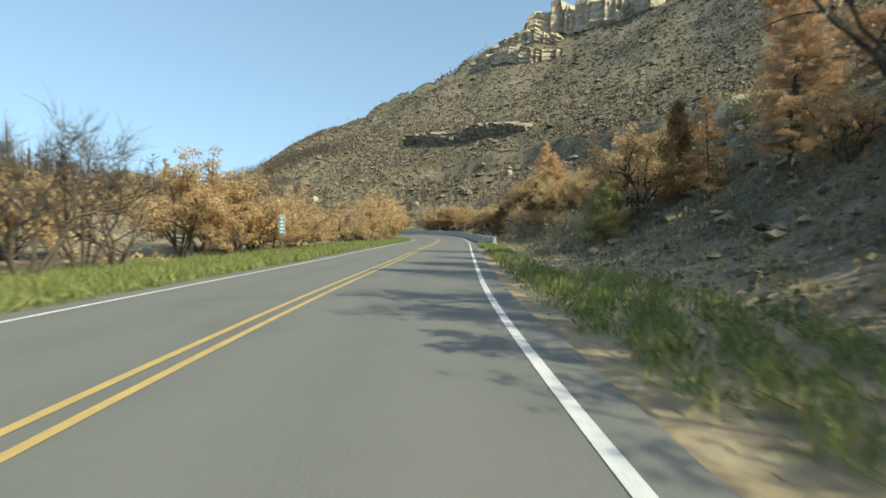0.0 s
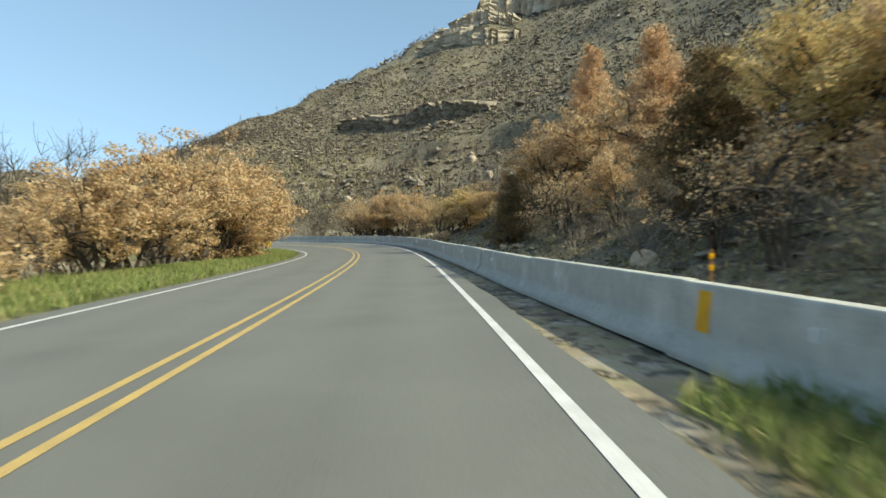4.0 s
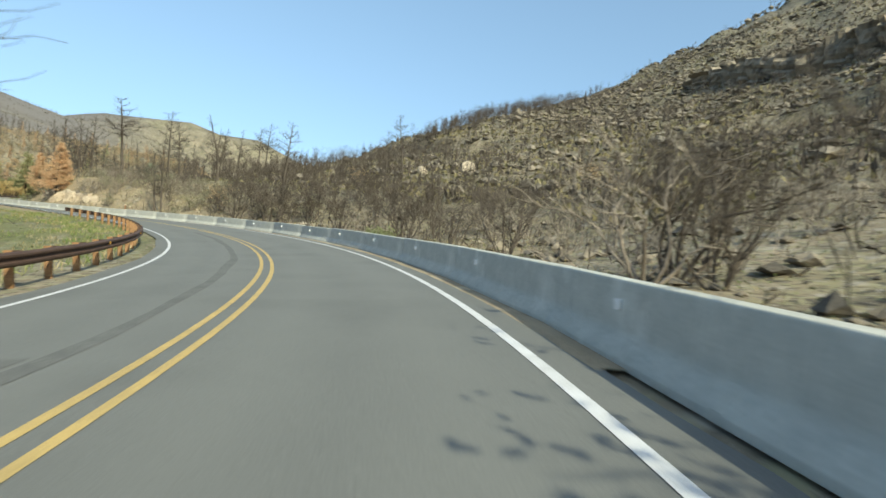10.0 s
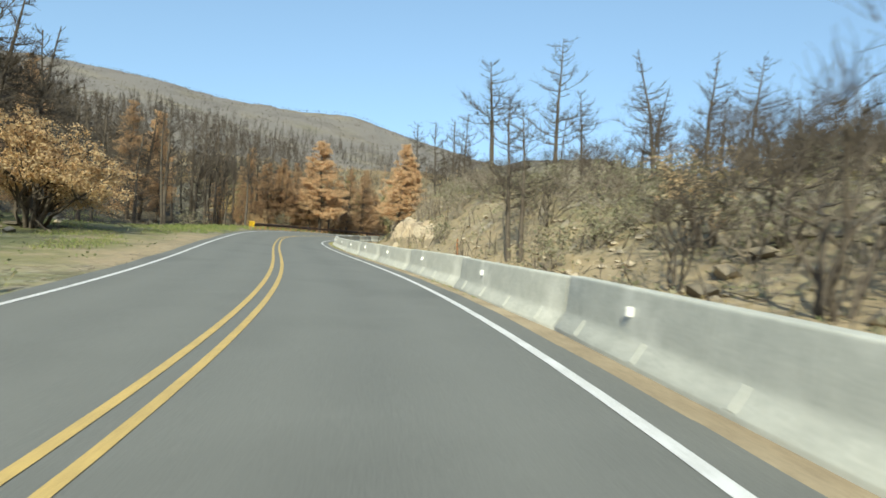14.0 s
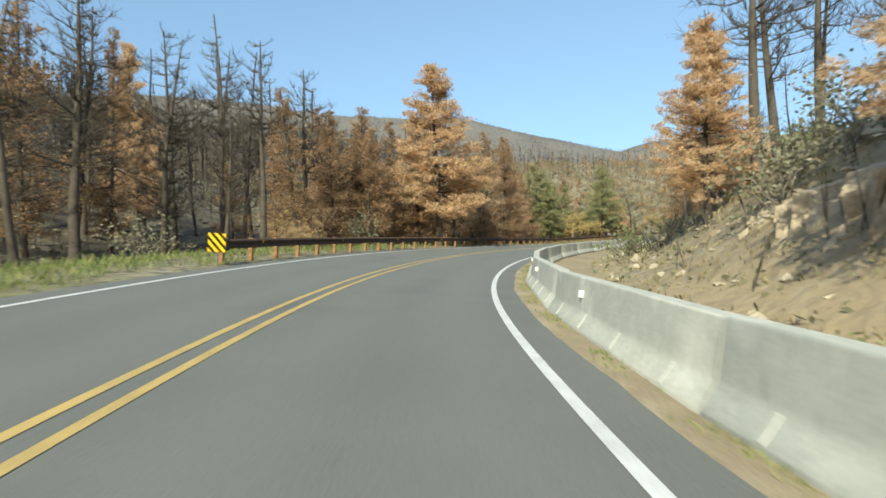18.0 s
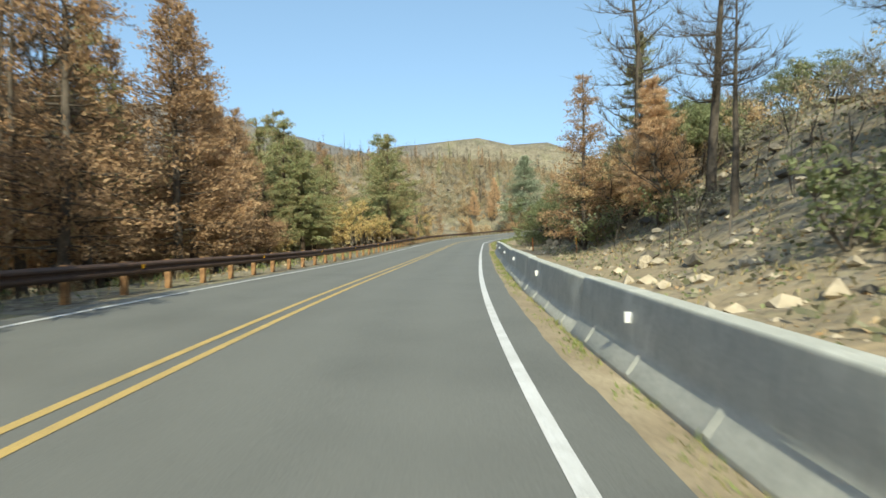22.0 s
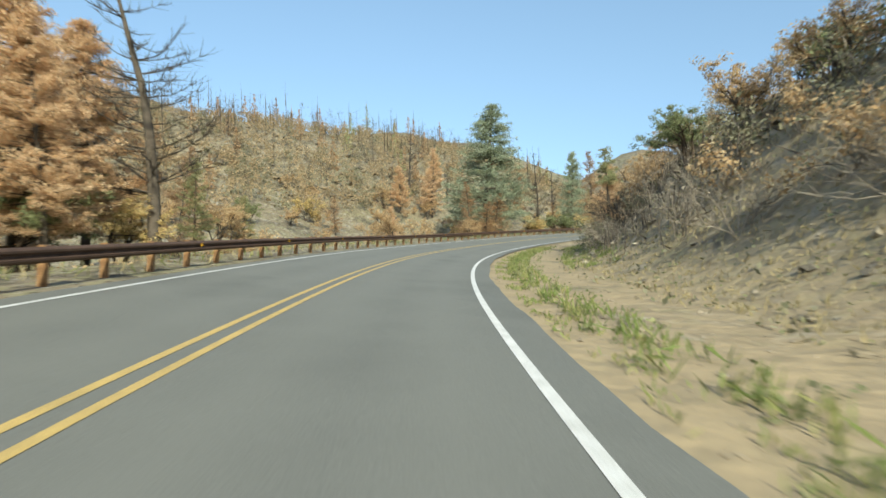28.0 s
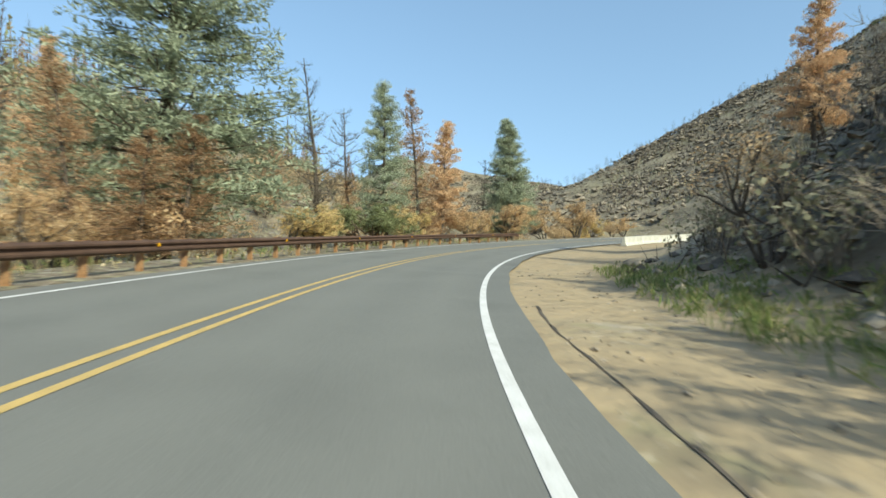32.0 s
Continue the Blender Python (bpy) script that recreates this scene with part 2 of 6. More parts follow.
def ground_material():
    """Burnt soil: charred patches, with painted shade on the right banks, bare earth, ash-grey stones and thin
    regrowth, at three sizes; the sand mask comes from the ground itself.
    """
    m = material("burnt_ground", (0.132, 0.108, 0.08), [(0.22, 0.18, 0.125), (0.31, 0.26, 0.18)], 0.07, 1.6, 0.97, 0.7, dist=0.25, contrast=0.3)
    nt = m.node_tree
    N, L = nt.nodes, nt.links
    b = N["Principled BSDF"]
    base = b.inputs["Base Color"].links[0].from_socket
    tc = N.new("ShaderNodeTexCoord")

    def layer(prev, colour, scale, lo, hi, amount=1.0, mask=None, detail=5.0):
        n = N.new("ShaderNodeTexNoise")
        n.inputs["Scale"].default_value, n.inputs["Detail"].default_value = scale, detail
        L.new(tc.outputs["Object"], n.inputs["Vector"])
        mr = N.new("ShaderNodeMapRange")
        mr.inputs["From Min"].default_value, mr.inputs["From Max"].default_value = lo, hi
        mr.inputs["To Max"].default_value = amount
        L.new(n.outputs["Fac"], mr.inputs["Value"])
        f = mr.outputs["Result"]
        if mask:
            at = N.new("ShaderNodeAttribute")
            at.attribute_name = mask
            mu = N.new("ShaderNodeMath")
            mu.operation = "MULTIPLY"
            L.new(f, mu.inputs[0])
            L.new(at.outputs["Fac"], mu.inputs[1])
            f = mu.outputs[0]
        mx = N.new("ShaderNodeMix")
        mx.data_type = "RGBA"
        L.new(f, mx.inputs["Factor"])
        L.new(prev, mx.inputs["A"])
        mx.inputs["B"].default_value = (*colour, 1)
        return mx.outputs["Result"]

    c = layer(base, (0.17, 0.165, 0.075), 0.05, 0.5, 0.65, 0.4)
    c = layer(c, (0.34, 0.31, 0.26), 0.9, 0.56, 0.64, 0.8)
    c = layer(c, (0.05, 0.045, 0.04), 0.25, 0.52, 0.66, 0.8)
    c = layer(c, (0.27, 0.255, 0.14), 2.2, 0.5, 0.6, 0.6)
    c = layer(c, (0.045, 0.04, 0.035), 3.4, 0.55, 0.62, 0.75)
    c = layer(c, (0.36, 0.33, 0.28), 4.5, 0.6, 0.66, 0.7)
    c = layer(c, (0.165, 0.15, 0.137), 0.02, 0.2, 0.5, 0.9, "mesa")
    c = layer(c, (0.1, 0.085, 0.075), 0.03, 0.48, 0.6, 0.35, "mesa")
    # charred soil; on the right banks the dark also paints in shade
    c = layer(c, (0.055, 0.046, 0.033), 0.3, 0.25, 0.5, 0.9, "char_shade")
    c = layer(c, (0.345, 0.27, 0.17), 0.4, 0.25, 0.5, 0.95, "sand")
    c = layer(c, (0.28, 0.22, 0.14), 1.7, 0.5, 0.62, 0.6, "sand")
    c = layer(c, (0.115, 0.135, 0.045), 0.5, 0.3, 0.5, 0.9, "green")
    c = layer(c, (0.2, 0.19, 0.08), 1.4, 0.5, 0.62, 0.7, "green")
    L.new(c, b.inputs["Base Color"])
    return m


M_GROUND = ground_material()


def wheel_wear(m):
    """Lighter wheel paths and darker middles of the lanes, from the road's own attribute."""
    N, L = m.node_tree.nodes, m.node_tree.links
    b = N["Principled BSDF"]
    base = b.inputs["Base Color"].links[0].from_socket
    a, n, mu, mx = N.new("ShaderNodeAttribute"), N.new("ShaderNodeTexNoise"), N.new("ShaderNodeMath"), N.new("ShaderNodeMix")
    a.attribute_name, mu.operation, mx.data_type, mx.blend_type = "wear", "MULTIPLY", "RGBA", "MIX"
    n.inputs["Scale"].default_value = 0.22
    L.new(a.outputs["Fac"], mu.inputs[0])
    L.new(n.outputs["Fac"], mu.inputs[1])
    L.new(mu.outputs[0], mx.inputs["Factor"])
    L.new(base, mx.inputs["A"])
    mx.inputs["B"].default_value = (0.19, 0.19, 0.172, 1)
    L.new(mx.outputs["Result"], b.inputs["Base Color"])


wheel_wear(M_ASPHALT)

# ---- plan of the road ----
STEP = 0.5
START = (1.86, -40.04)
HEADING = [6.5, 6.2, 6.5, 5.5, 2.2, 2.0, 1.6, 2.3, 3.9, 8.2, 16.4, 26.1, 36.1, 47.8, 58.4, 68.9, 81.9, 88.3, 87.6, 85.0, 75.1, 65.5, 57.2, 53.7, 53.0, 52.5, 52.4, 49.7, 44.0, 36.4, 29.0, 20.3, 10.8, 1.1, -8.4, -15.5, -16.7, -8.0, 8.0, 26.0, 44.0, 60.0]   # degrees left of north, every 14 m
ROADZ = [0.41, 0.16, -0.09, -0.05, -0.09, 0.06, 0.07, 0.21, 0.48, 0.69, 1.09, 1.13, 0.98, 1.18, 1.34, 1.54, 2.23, 2.76, 3.1, 3.24, 3.24, 3.24]   # height of the centre line, every 28 m
BANK = [1.04, 1.04, 0.26, 0.38, -0.37, -4.05, -4.56, -4.34, -1.66, 2.41, 5.61, 4.0, 1.57, 2.99, 4.66, 4.19, 3.79, 3.79, 3.79, 3.79, 3.79, 3.79]   # cross fall in degrees, right side down, every 28 m


def knots(values, spacing, q):
    k = np.array(values, float)
    n = len(k)
    i = np.clip((q / spacing).astype(int), 0, n - 2)
    u = q / spacing - i
    a, b, c, d = k[np.maximum(i - 1, 0)], k[i], k[i + 1], k[np.minimum(i + 2, n - 1)]
    return 0.5 * (2 * b + (c - a) * u + (2 * a - 5 * b + 4 * c - d) * u * u + (3 * b - a - 3 * c + d) * u ** 3)


S = np.arange(0, 571.0, STEP)
HEAD = np.radians(knots(HEADING, 14.0, S))
mid = (HEAD[1:] + HEAD[:-1]) / 2
CX = START[0] + np.concatenate([[0], np.cumsum(-np.sin(mid) * STEP)])
CY = START[1] + np.concatenate([[0], np.cumsum(np.cos(mid) * STEP)])
CZ = np.interp(S, np.arange(len(ROADZ)) * 28.0, ROADZ)
CZ = np.convolve(np.pad(CZ, 30, mode="edge"), np.ones(61) / 61, "valid")
CB = np.radians(np.interp(S, np.arange(len(BANK)) * 28.0, BANK))
CB = np.convolve(np.pad(CB, 20, mode="edge"), np.ones(41) / 41, "valid")


def at(s, l):
    """World x, y of the place s metres along and l metres right of the centre line, and the heading there."""
    s = np.asarray(s, float)
    h = np.interp(s, S, HEAD)
    on = np.maximum(s - S[-1], 0)
    return np.interp(s, S, CX) + np.cos(h) * l - np.sin(h) * on, np.interp(s, S, CY) + np.sin(h) * l + np.cos(h) * on, h


def road_z(s, l):
    return np.interp(s, S, CZ) - np.tan(np.interp(s, S, CB)) * np.clip(l, -7, 7)


# the centre line runs on straight for the lie of the land
def tail(x, y, h, sign):
    d = np.arange(20, 2600, 20.0)
    return x - np.sin(h) * d * sign, y + np.cos(h) * d * sign


ax, ay = tail(CX[0], CY[0], HEAD[0], -1)
bx, by = tail(CX[-1], CY[-1], HEAD[-1], 1)
LX, LY = np.concatenate([ax[::-1], CX[::2], bx]), np.concatenate([ay[::-1], CY[::2], by])
LS = np.concatenate([np.zeros(len(ax)), S[::2], np.full(len(bx), S[-1])])
LH = np.concatenate([np.full(len(ax), HEAD[0]), HEAD[::2], np.full(len(bx), HEAD[-1])])


def near(x, y):
    """Station and offset of world points."""
    x, y = np.atleast_1d(np.asarray(x, float)), np.atleast_1d(np.asarray(y, float))
    s, l = np.empty(len(x)), np.empty(len(x))
    for a in range(0, len(x), 4000):
        px, py = x[a:a + 4000], y[a:a + 4000]
        i = np.argmin((px[:, None] - LX) ** 2 + (py[:, None] - LY) ** 2, axis=1)
        dx, dy = px - LX[i], py - LY[i]
        s[a:a + 4000] = LS[i] + np.where((LS[i] > 0) & (LS[i] < S[-1] - 1), -np.sin(LH[i]) * dx + np.cos(LH[i]) * dy, 0)
        side = np.cos(LH[i]) * dx + np.sin(LH[i]) * dy
        l[a:a + 4000] = np.sign(side) * np.hypot(dx, dy)
        inner = np.hypot(dx, dy) < 30
        l[a:a + 4000] = np.where(inner & (LS[i] > 0) & (LS[i] < S[-1] - 1), side, l[a:a + 4000])
    return np.clip(s, 0, S[-1]), l


# the roadside bank: station, height, where it starts, its width
BANK_R = np.array([(0, 8.5, 7.5, 17), (72, 8.5, 7.5, 17), (97, 8, 7.2, 16), (133, 6.5, 7, 15), (166, 2.5, 8, 18), (200, 0.8, 10, 15), (230, 3.4, 9, 11),
                   (252, 5.0, 8.4, 6), (268, 5.4, 8.6, 5), (284, 4.6, 7.4, 7.5), (303, 4.2, 7.4, 11), (323, 5, 7, 12), (338, 7, 7.4, 13), (370, 7, 8.8, 11), (396, 7.5, 8.4, 10.5), (428, 9.5, 8.4, 11.5), (452, 8, 9, 14), (476, 5, 9, 15), (563, 5, 9, 15)], float)
BANK_L = np.array([(0, 0.3, 8, 10), (111, 0.3, 8, 10), (144, -2.5, 6, 9), (202, -1.5, 6.5, 9), (230, 0.4, 9, 20), (259, 0.5, 8, 15), (275, -1.0, 6.5, 10), (349, -1.5, 6.5, 12), (425, -1.5, 6.5, 12), (563, -1, 7, 12)], float)
# crest of the mountain in the north and of the mesa in the south-west: x, y, height
CREST_N = np.array([(420, -300, 300), (420, 150, 290), (300, 360, 310), (150, 440, 218), (61, 446, 190), (-24, 449, 150), (-75, 440, 129), (-126, 432, 96), (-172, 545, 108), (-202, 535, 90), (-245, 515, 59), (-288, 500, 28), (-330, 520, 18), (-480, 700, 110)], float)
CREST_S = np.array([(-300, -520, 127), (-616, -200, 136), (-700, 0, 157), (-715, 142, 138), (-700, 255, 146), (-680, 340, 116), (-660, 400, 104), (-640, 460, 101), (-610, 540, 92), (-560, 640, 77), (-500, 760, 104)], float)
QX, QY = np.concatenate([ax[::-1], CX[::16], bx]), np.concatenate([ay[::-1], CY[::16], by])
QS = np.concatenate([np.zeros(len(ax)), S[::16], np.full(len(bx), S[-1])])
QW = np.concatenate([np.full(len(ax), 20.0), np.full(len(S[::16]), 8.0), np.full(len(bx), 20.0)])
QH, QZ = np.interp(QS, BANK_R[:, 0], BANK_R[:, 1]), np.interp(QS, S, CZ)


def around(x, y):
    """Smooth distance to the whole road, with the bank's and the road's height averaged by nearness."""
    d, hb, zr = np.empty(len(x)), np.empty(len(x)), np.empty(len(x))
    for a in range(0, len(x), 8000):
        r2 = (x[a:a + 8000, None] - QX) ** 2 + (y[a:a + 8000, None] - QY) ** 2 + 36.0
        w = QW / (r2 * r2)
        t = w.sum(axis=1)
        d[a:a + 8000] = (2 / np.pi * t) ** (-1 / 3)
        hb[a:a + 8000], zr[a:a + 8000] = (w @ QH) / t, (w @ QZ) / t
    return d, hb, zr


def crest(x, y, line):
    """Distance to a crest line, and its height, smoothed along the line."""
    run = np.concatenate([[0], np.cumsum(np.hypot(np.diff(line[:, 0]), np.diff(line[:, 1])))])
    q = np.arange(0, run[-1], 18.0)
    px, py, ph = [np.interp(q, run, line[:, k]) for k in range(3)]
    best, high = np.empty(len(x)), np.empty(len(x))
    for a in range(0, len(x), 20000):
        d2 = (x[a:a + 20000, None] - px) ** 2 + (y[a:a + 20000, None] - py) ** 2
        best[a:a + 20000] = np.sqrt(d2.min(axis=1))
        w = 1.0 / (d2 + 400.0) ** 2
        high[a:a + 20000] = (w * ph).sum(axis=1) / w.sum(axis=1)
    return best, high


def ease(u):
    u = np.clip(u, 0, 1)
    return u * u * (3 - 2 * u)


def wobble(x, y, size, seed=0.0):
    """Smooth uneven height from a few sine waves."""
    z = np.zeros(len(x))
    for k in range(1, 6):
        a = k * 2.399 + seed
        z += np.sin((x * np.cos(a) + y * np.sin(a)) * 6.283 / size * (0.6 + 0.33 * k) + 1.7 * k + seed) * np.cos((y * np.cos(a) - x * np.sin(a)) * 6.283 / size * (0.5 + 0.27 * k) + k) / k
    return z * 0.5


def land(x, y):
    """Height of the ground."""
    x, y = np.atleast_1d(np.asarray(x, float)), np.atleast_1d(np.asarray(y, float))
    s, l = near(x, y)
    d = np.abs(l)
    z = road_z(s, l)
    br = [np.interp(s, BANK_R[:, 0], BANK_R[:, k]) for k in (1, 2, 3)]
    bl = [np.interp(s, BANK_L[:, 0], BANK_L[:, k]) for k in (1, 2, 3)]
    right, left = l > 0, l <= 0
    rough = ease((d - 7.5) / 14)
    ds, hb, zr = around(x, y)
    far = ease((d - 16) / 24)
    z = z * (1 - far) + zr * far
    br[0] = br[0] * (1 - far) + hb * far
    ds = d * (1 - far) + ds * far
    z = z + np.where(right, br[0] * ease((l - br[1]) / br[2]), bl[0] * ease((-l - bl[1]) / bl[2]))
    dc, hc = crest(x, y, CREST_N)
    dc = np.hypot(dc, 24.0) - 6
    u = np.maximum(ds - 14, 0) / (np.maximum(ds - 14, 0) + dc + 1)
    un = u + 0.012 * wobble(x, y, 60, 1.0) * rough
    ledge = 0.04 * ease((un - 0.27) / 0.012) * ease(wobble(x, y, 190, 4.0) * 0.7 + 0.55) + 0.05 * ease((un - 0.88) / 0.05)
    z = z + np.where(right, hc * (0.86 * np.maximum(un, 0) ** 1.55 + ledge * ease((hc - 60) / 60)), 0)
    dc, hc = crest(x, y, CREST_S)
    dc, hc = np.hypot(dc, 40.0) - 10, hc * 1.045
    u = np.maximum(ds - 16, 0) / (np.maximum(ds - 16, 0) + dc + 1)
    z = z + np.where(left, hc * u ** 1.2, 0)
    z = z + np.where(left, 13 * np.exp(-((x + 332) / 48) ** 2 - ((y - 258) / 66) ** 2) + 11 * np.exp(-((x + 335) / 40) ** 2 - ((y - 335) / 46) ** 2) + 15 * np.exp(-((x + 185) / 60) ** 2 - ((y - 92) / 36) ** 2), 0) * ease((d - 12) / 30)
    z = z + 6 * np.exp(-((x + 206) / 22) ** 2 - ((y - 418) / 26) ** 2) * ease((d - 9) / 14)
    for h, a, b in ((34, -780, 490), (37, -750, 550), (49, -720, 610), (65, -670, 660), (40, -630, 710)):
        z = z + h * np.exp(-((x - a) / 80) ** 2 - ((y - b) / 80) ** 2)
    z = z + 12 * np.exp(-((x + 350) / 120) ** 2 - ((y - 650) / 105) ** 2)
    z = z + rough * (0.35 * wobble(x, y, 9, 2.0) + 0.9 * wobble(x, y, 34, 3.0) + 2.5 * wobble(x, y, 120, 5.0) * ease((d - 60) / 120)) - 0.07
    return z


# ---- mesh tools ----
def mesh_of(name, verts, faces, mat, smooth=True):
    me = bpy.data.meshes.new(name)
    if isinstance(faces, np.ndarray):
        k = faces.shape[1]
        me.vertices.add(len(verts))
        me.vertices.foreach_set("co", np.asarray(verts, np.float32).ravel())
        me.loops.add(faces.size)
        me.loops.foreach_set("vertex_index", faces.astype(np.int32).ravel())
        me.polygons.add(len(faces))
        me.polygons.foreach_set("loop_start", np.arange(0, faces.size, k, dtype=np.int32))
        me.update(calc_edges=True)
    else:
        me.from_pydata([tuple(v) for v in verts], [], [tuple(f) for f in faces])
    me.polygons.foreach_set("use_smooth", np.full(len(me.polygons), smooth))
    me.materials.append(mat)
    me.update()
    return me


def part(name, me, parent, label="", m=None):
    ob = new(name, me)
    ob.parent = parent
    if m is not None:
        ob.matrix_basis = m
    return tagged(ob, label)


def strip(name, s0, s1, offsets, lift, mat, step=1.0, wave=0.0):
    """A ribbon along the road between stations; offsets: where its edges run, one or more columns; lift: height over the road."""
    ss = np.arange(s0, s1 + step * 0.5, step)
    cols = []
    rng = np.random.RandomState(int(s0 * 7 + len(name) * 13) % 9999)
    for k, l in enumerate(offsets):
        ll = l(ss) if callable(l) else np.full(len(ss), float(l))
        if wave and k in (0, len(offsets) - 1):
            ll = ll + wave * (rng.rand(len(ss)) - 0.5) + wave * 1.2 * np.sin(ss * 0.7 + k) * np.sin(ss * 0.23)
        x, y, _ = at(ss, ll)
        h = lift[k] if isinstance(lift, (list, tuple)) else lift
        cols.append(np.stack([x, y, road_z(ss, ll) + h], -1))
    v = np.stack(cols, 1).reshape(-1, 3)
    n = len(offsets)
    i = np.arange(len(ss) - 1)[:, None] * n + np.arange(n - 1)[None]
    i = i.ravel()
    f = np.stack([i, i + 1, i + n + 1, i + n], -1)
    return mesh_of(name, v, f, mat)


# ---- ground, one sheet to the horizon ----
def lines(lo, hi, fine_step, far):
    mid_part = np.arange(lo, hi + 0.01, fine_step)
    grow = [3]
    while sum(grow) < far:
        grow.append(grow[-1] * 1.12)
    out = np.cumsum(grow)
    return np.concatenate([lo - out[::-1], mid_part, hi + out])


gx, gy = lines(-310, 60, 1.5, 2600), lines(-40, 320, 1.5, 2600)
GX, GY = np.meshgrid(gx, gy, indexing="ij")
fx, fy = GX.ravel(), GY.ravel()
fz = land(fx, fy)
nx, ny = len(gx), len(gy)
i = (np.arange(nx - 1)[:, None] * ny + np.arange(ny - 1)[None]).ravel()
me = mesh_of("ground", np.stack([fx, fy, fz], -1), np.stack([i, i + ny, i + ny + 1, i + 1], -1), M_GROUND)
gs, gl = near(fx, fy)


def mask(name, values):
    a = me.attributes.new(name, "FLOAT", "POINT")
    a.data.foreach_set("value", np.clip(values, 0, 1).astype(np.float32))


def span(s, a, b, soft=6.0):
    return ease((s - a) / soft) * ease((b - s) / soft)


sandy = ease((11.5 - gl) / 3) * (gl > 0) * np.interp(gs, [0, 60, 90, 154, 189, 215, 343, 352, 560], [0.7, 0.7, 0, 0, 1, 1, 0.8, 1, 1])
sandy = np.maximum(sandy, 0.9 * span(gs, 187, 251) * (gl > 0) * ease((17 - gl) / 6))
sandy = np.maximum(sandy, np.maximum(0.4 * span(gs, 240, 330), 0.75 * span(gs, 248, 284)) * (gl > 0) * ease((26 - gl) / 10))
sandy = np.maximum(sandy, span(gs, 230, 262) * (gl < 0) * ease((-gl - 3) / 1) * ease((9.5 + gl) / 2))
sandy = np.maximum(sandy, 0.6 * span(gs, 360, 404) * (gl > 0) * ease((20 - gl) / 6))
mask("sand", sandy)
mask("mesa", (gl < -110) * ease((-gl - 110) / 60))
# burnt forest floor; the right-bank terms add painted shade to the charring
mask("char_shade", np.maximum(0.2 * span(gs, 125, 250, 22) * ease((gl - 13) / 8 + 0.4 * wobble(fx, fy, 22, 8.0)) * ease((200 - gl) / 80) * (gl > 0), np.maximum(span(gs + 14 * wobble(fx, fy, 45, 2.0), 200, 332, 34) * ease((-gl - np.interp(gs, [240, 260], [13, 9]) + 3 * wobble(fx, fy, 25, 6.0)) / 5) * ease((150 + gl) / 60 + 0.3 * wobble(fx, fy, 70, 1.0)) * ease((22 * wobble(fx, fy, 50, 4.0) - 50 - fx) / 45), np.maximum(span(gs, 20, 158, 18) * ease((gl - 8.5) / 3) * ease((75 - gl) / 40) * np.interp(gs, [90, 105], [0.7, 1.1]), np.maximum(0.5 * span(gs, 336, 358), span(gs, 422, 450)) * (gl > 9)) * 0.85)))
mask("green", np.maximum(span(gs, 0, 160, 4) * ease((-gl - 3) / 2) * ease((13 + gl) / 4), 0.7 * span(gs, 185, 277) * ease((-gl - 3) / 2) * ease((24 + gl) / 6)) * (1 - span(gs, 228, 264) * (gl < 0) * ease((6.6 + gl + 1.5 * wobble(fx, fy, 8, 3.0)) / 1.5)))
tagged(new("ground", me), "burnt hillside ground with ash, bare soil and thin regrowth", "ground", kind="structure")

# ---- road ----
S1 = S[-1] - 1
ROAD_COLS = (-4.05, -3.5, -2.65, -1.8, -0.95, 0, 0.95, 1.8, 2.65, 3.6, 4.12)
road_me = strip("road", 0, S1, ROAD_COLS, 0.0, M_ASPHALT, 1.0, 0.05)
wear = road_me.attributes.new("wear", "FLOAT", "POINT")
wear.data.foreach_set("value", np.tile(np.array([abs(abs(abs(c) - 1.8) - 0.0) < 1.0 and abs(c) in (0.95, 2.65) for c in ROAD_COLS], np.float32), len(road_me.vertices) // len(ROAD_COLS)))
tagged(new("road", road_me), "grey worn asphalt two-lane mountain road", "road", kind="structure")
tagged(new("shoulder_sand", strip("shoulder_sand", 170, 343, (3.9, 4.13, 4.28, 4.66), (-0.022, 0.01, -0.004, -0.03), M_SAND, 0.5, 0.09)), "strip of tan blown sand along the barrier foot", "sand", kind="structure")
tagged(new("edge_line_right", strip("edge_line", 0, S1, (lambda q: 3.545 - 0.11 * ease((q - 240) / 20), lambda q: 3.675 - 0.11 * ease((q - 240) / 20)), 0.006, M_WHITE)), "white painted edge line on asphalt", "road marking", kind="structure")
tagged(new("edge_line_left", strip("edge_line", 0, S1, (-3.565, -3.445), 0.006, M_WHITE)), "white painted edge line on asphalt", "road marking", kind="structure")
tagged(new("tyre_mark", strip("tyre_mark", 166, 206, (-1.2, -0.95), 0.004, M_TYRE, 1.0, 0.05)), "dark tyre mark worn into the asphalt", "road marking", kind="structure")
tagged(new("tyre_mark_2", strip("tyre_mark", 152, 171, (-1.5, -1.3), 0.004, M_TYRE, 1.0, 0.05)), "dark tyre mark worn into the asphalt", "road marking", kind="structure")
tagged(new("shoulder_crack", strip("shoulder_crack", 424, 434, (4.535, 4.547), -0.06, M_BARK, 0.5, 0.05)), "narrow dark rut in the sandy shoulder", "rut", kind="structure")
tagged(new("centre_line_left", strip("centre_line", 0, S1, (-0.205, -0.1), 0.006, M_YELLOW)), "yellow painted centre line on asphalt", "road marking", kind="structure")
tagged(new("centre_line_right", strip("centre_line", 0, S1, (0.1, 0.205), 0.006, M_YELLOW)), "yellow painted centre line on asphalt", "road marking", kind="structure")


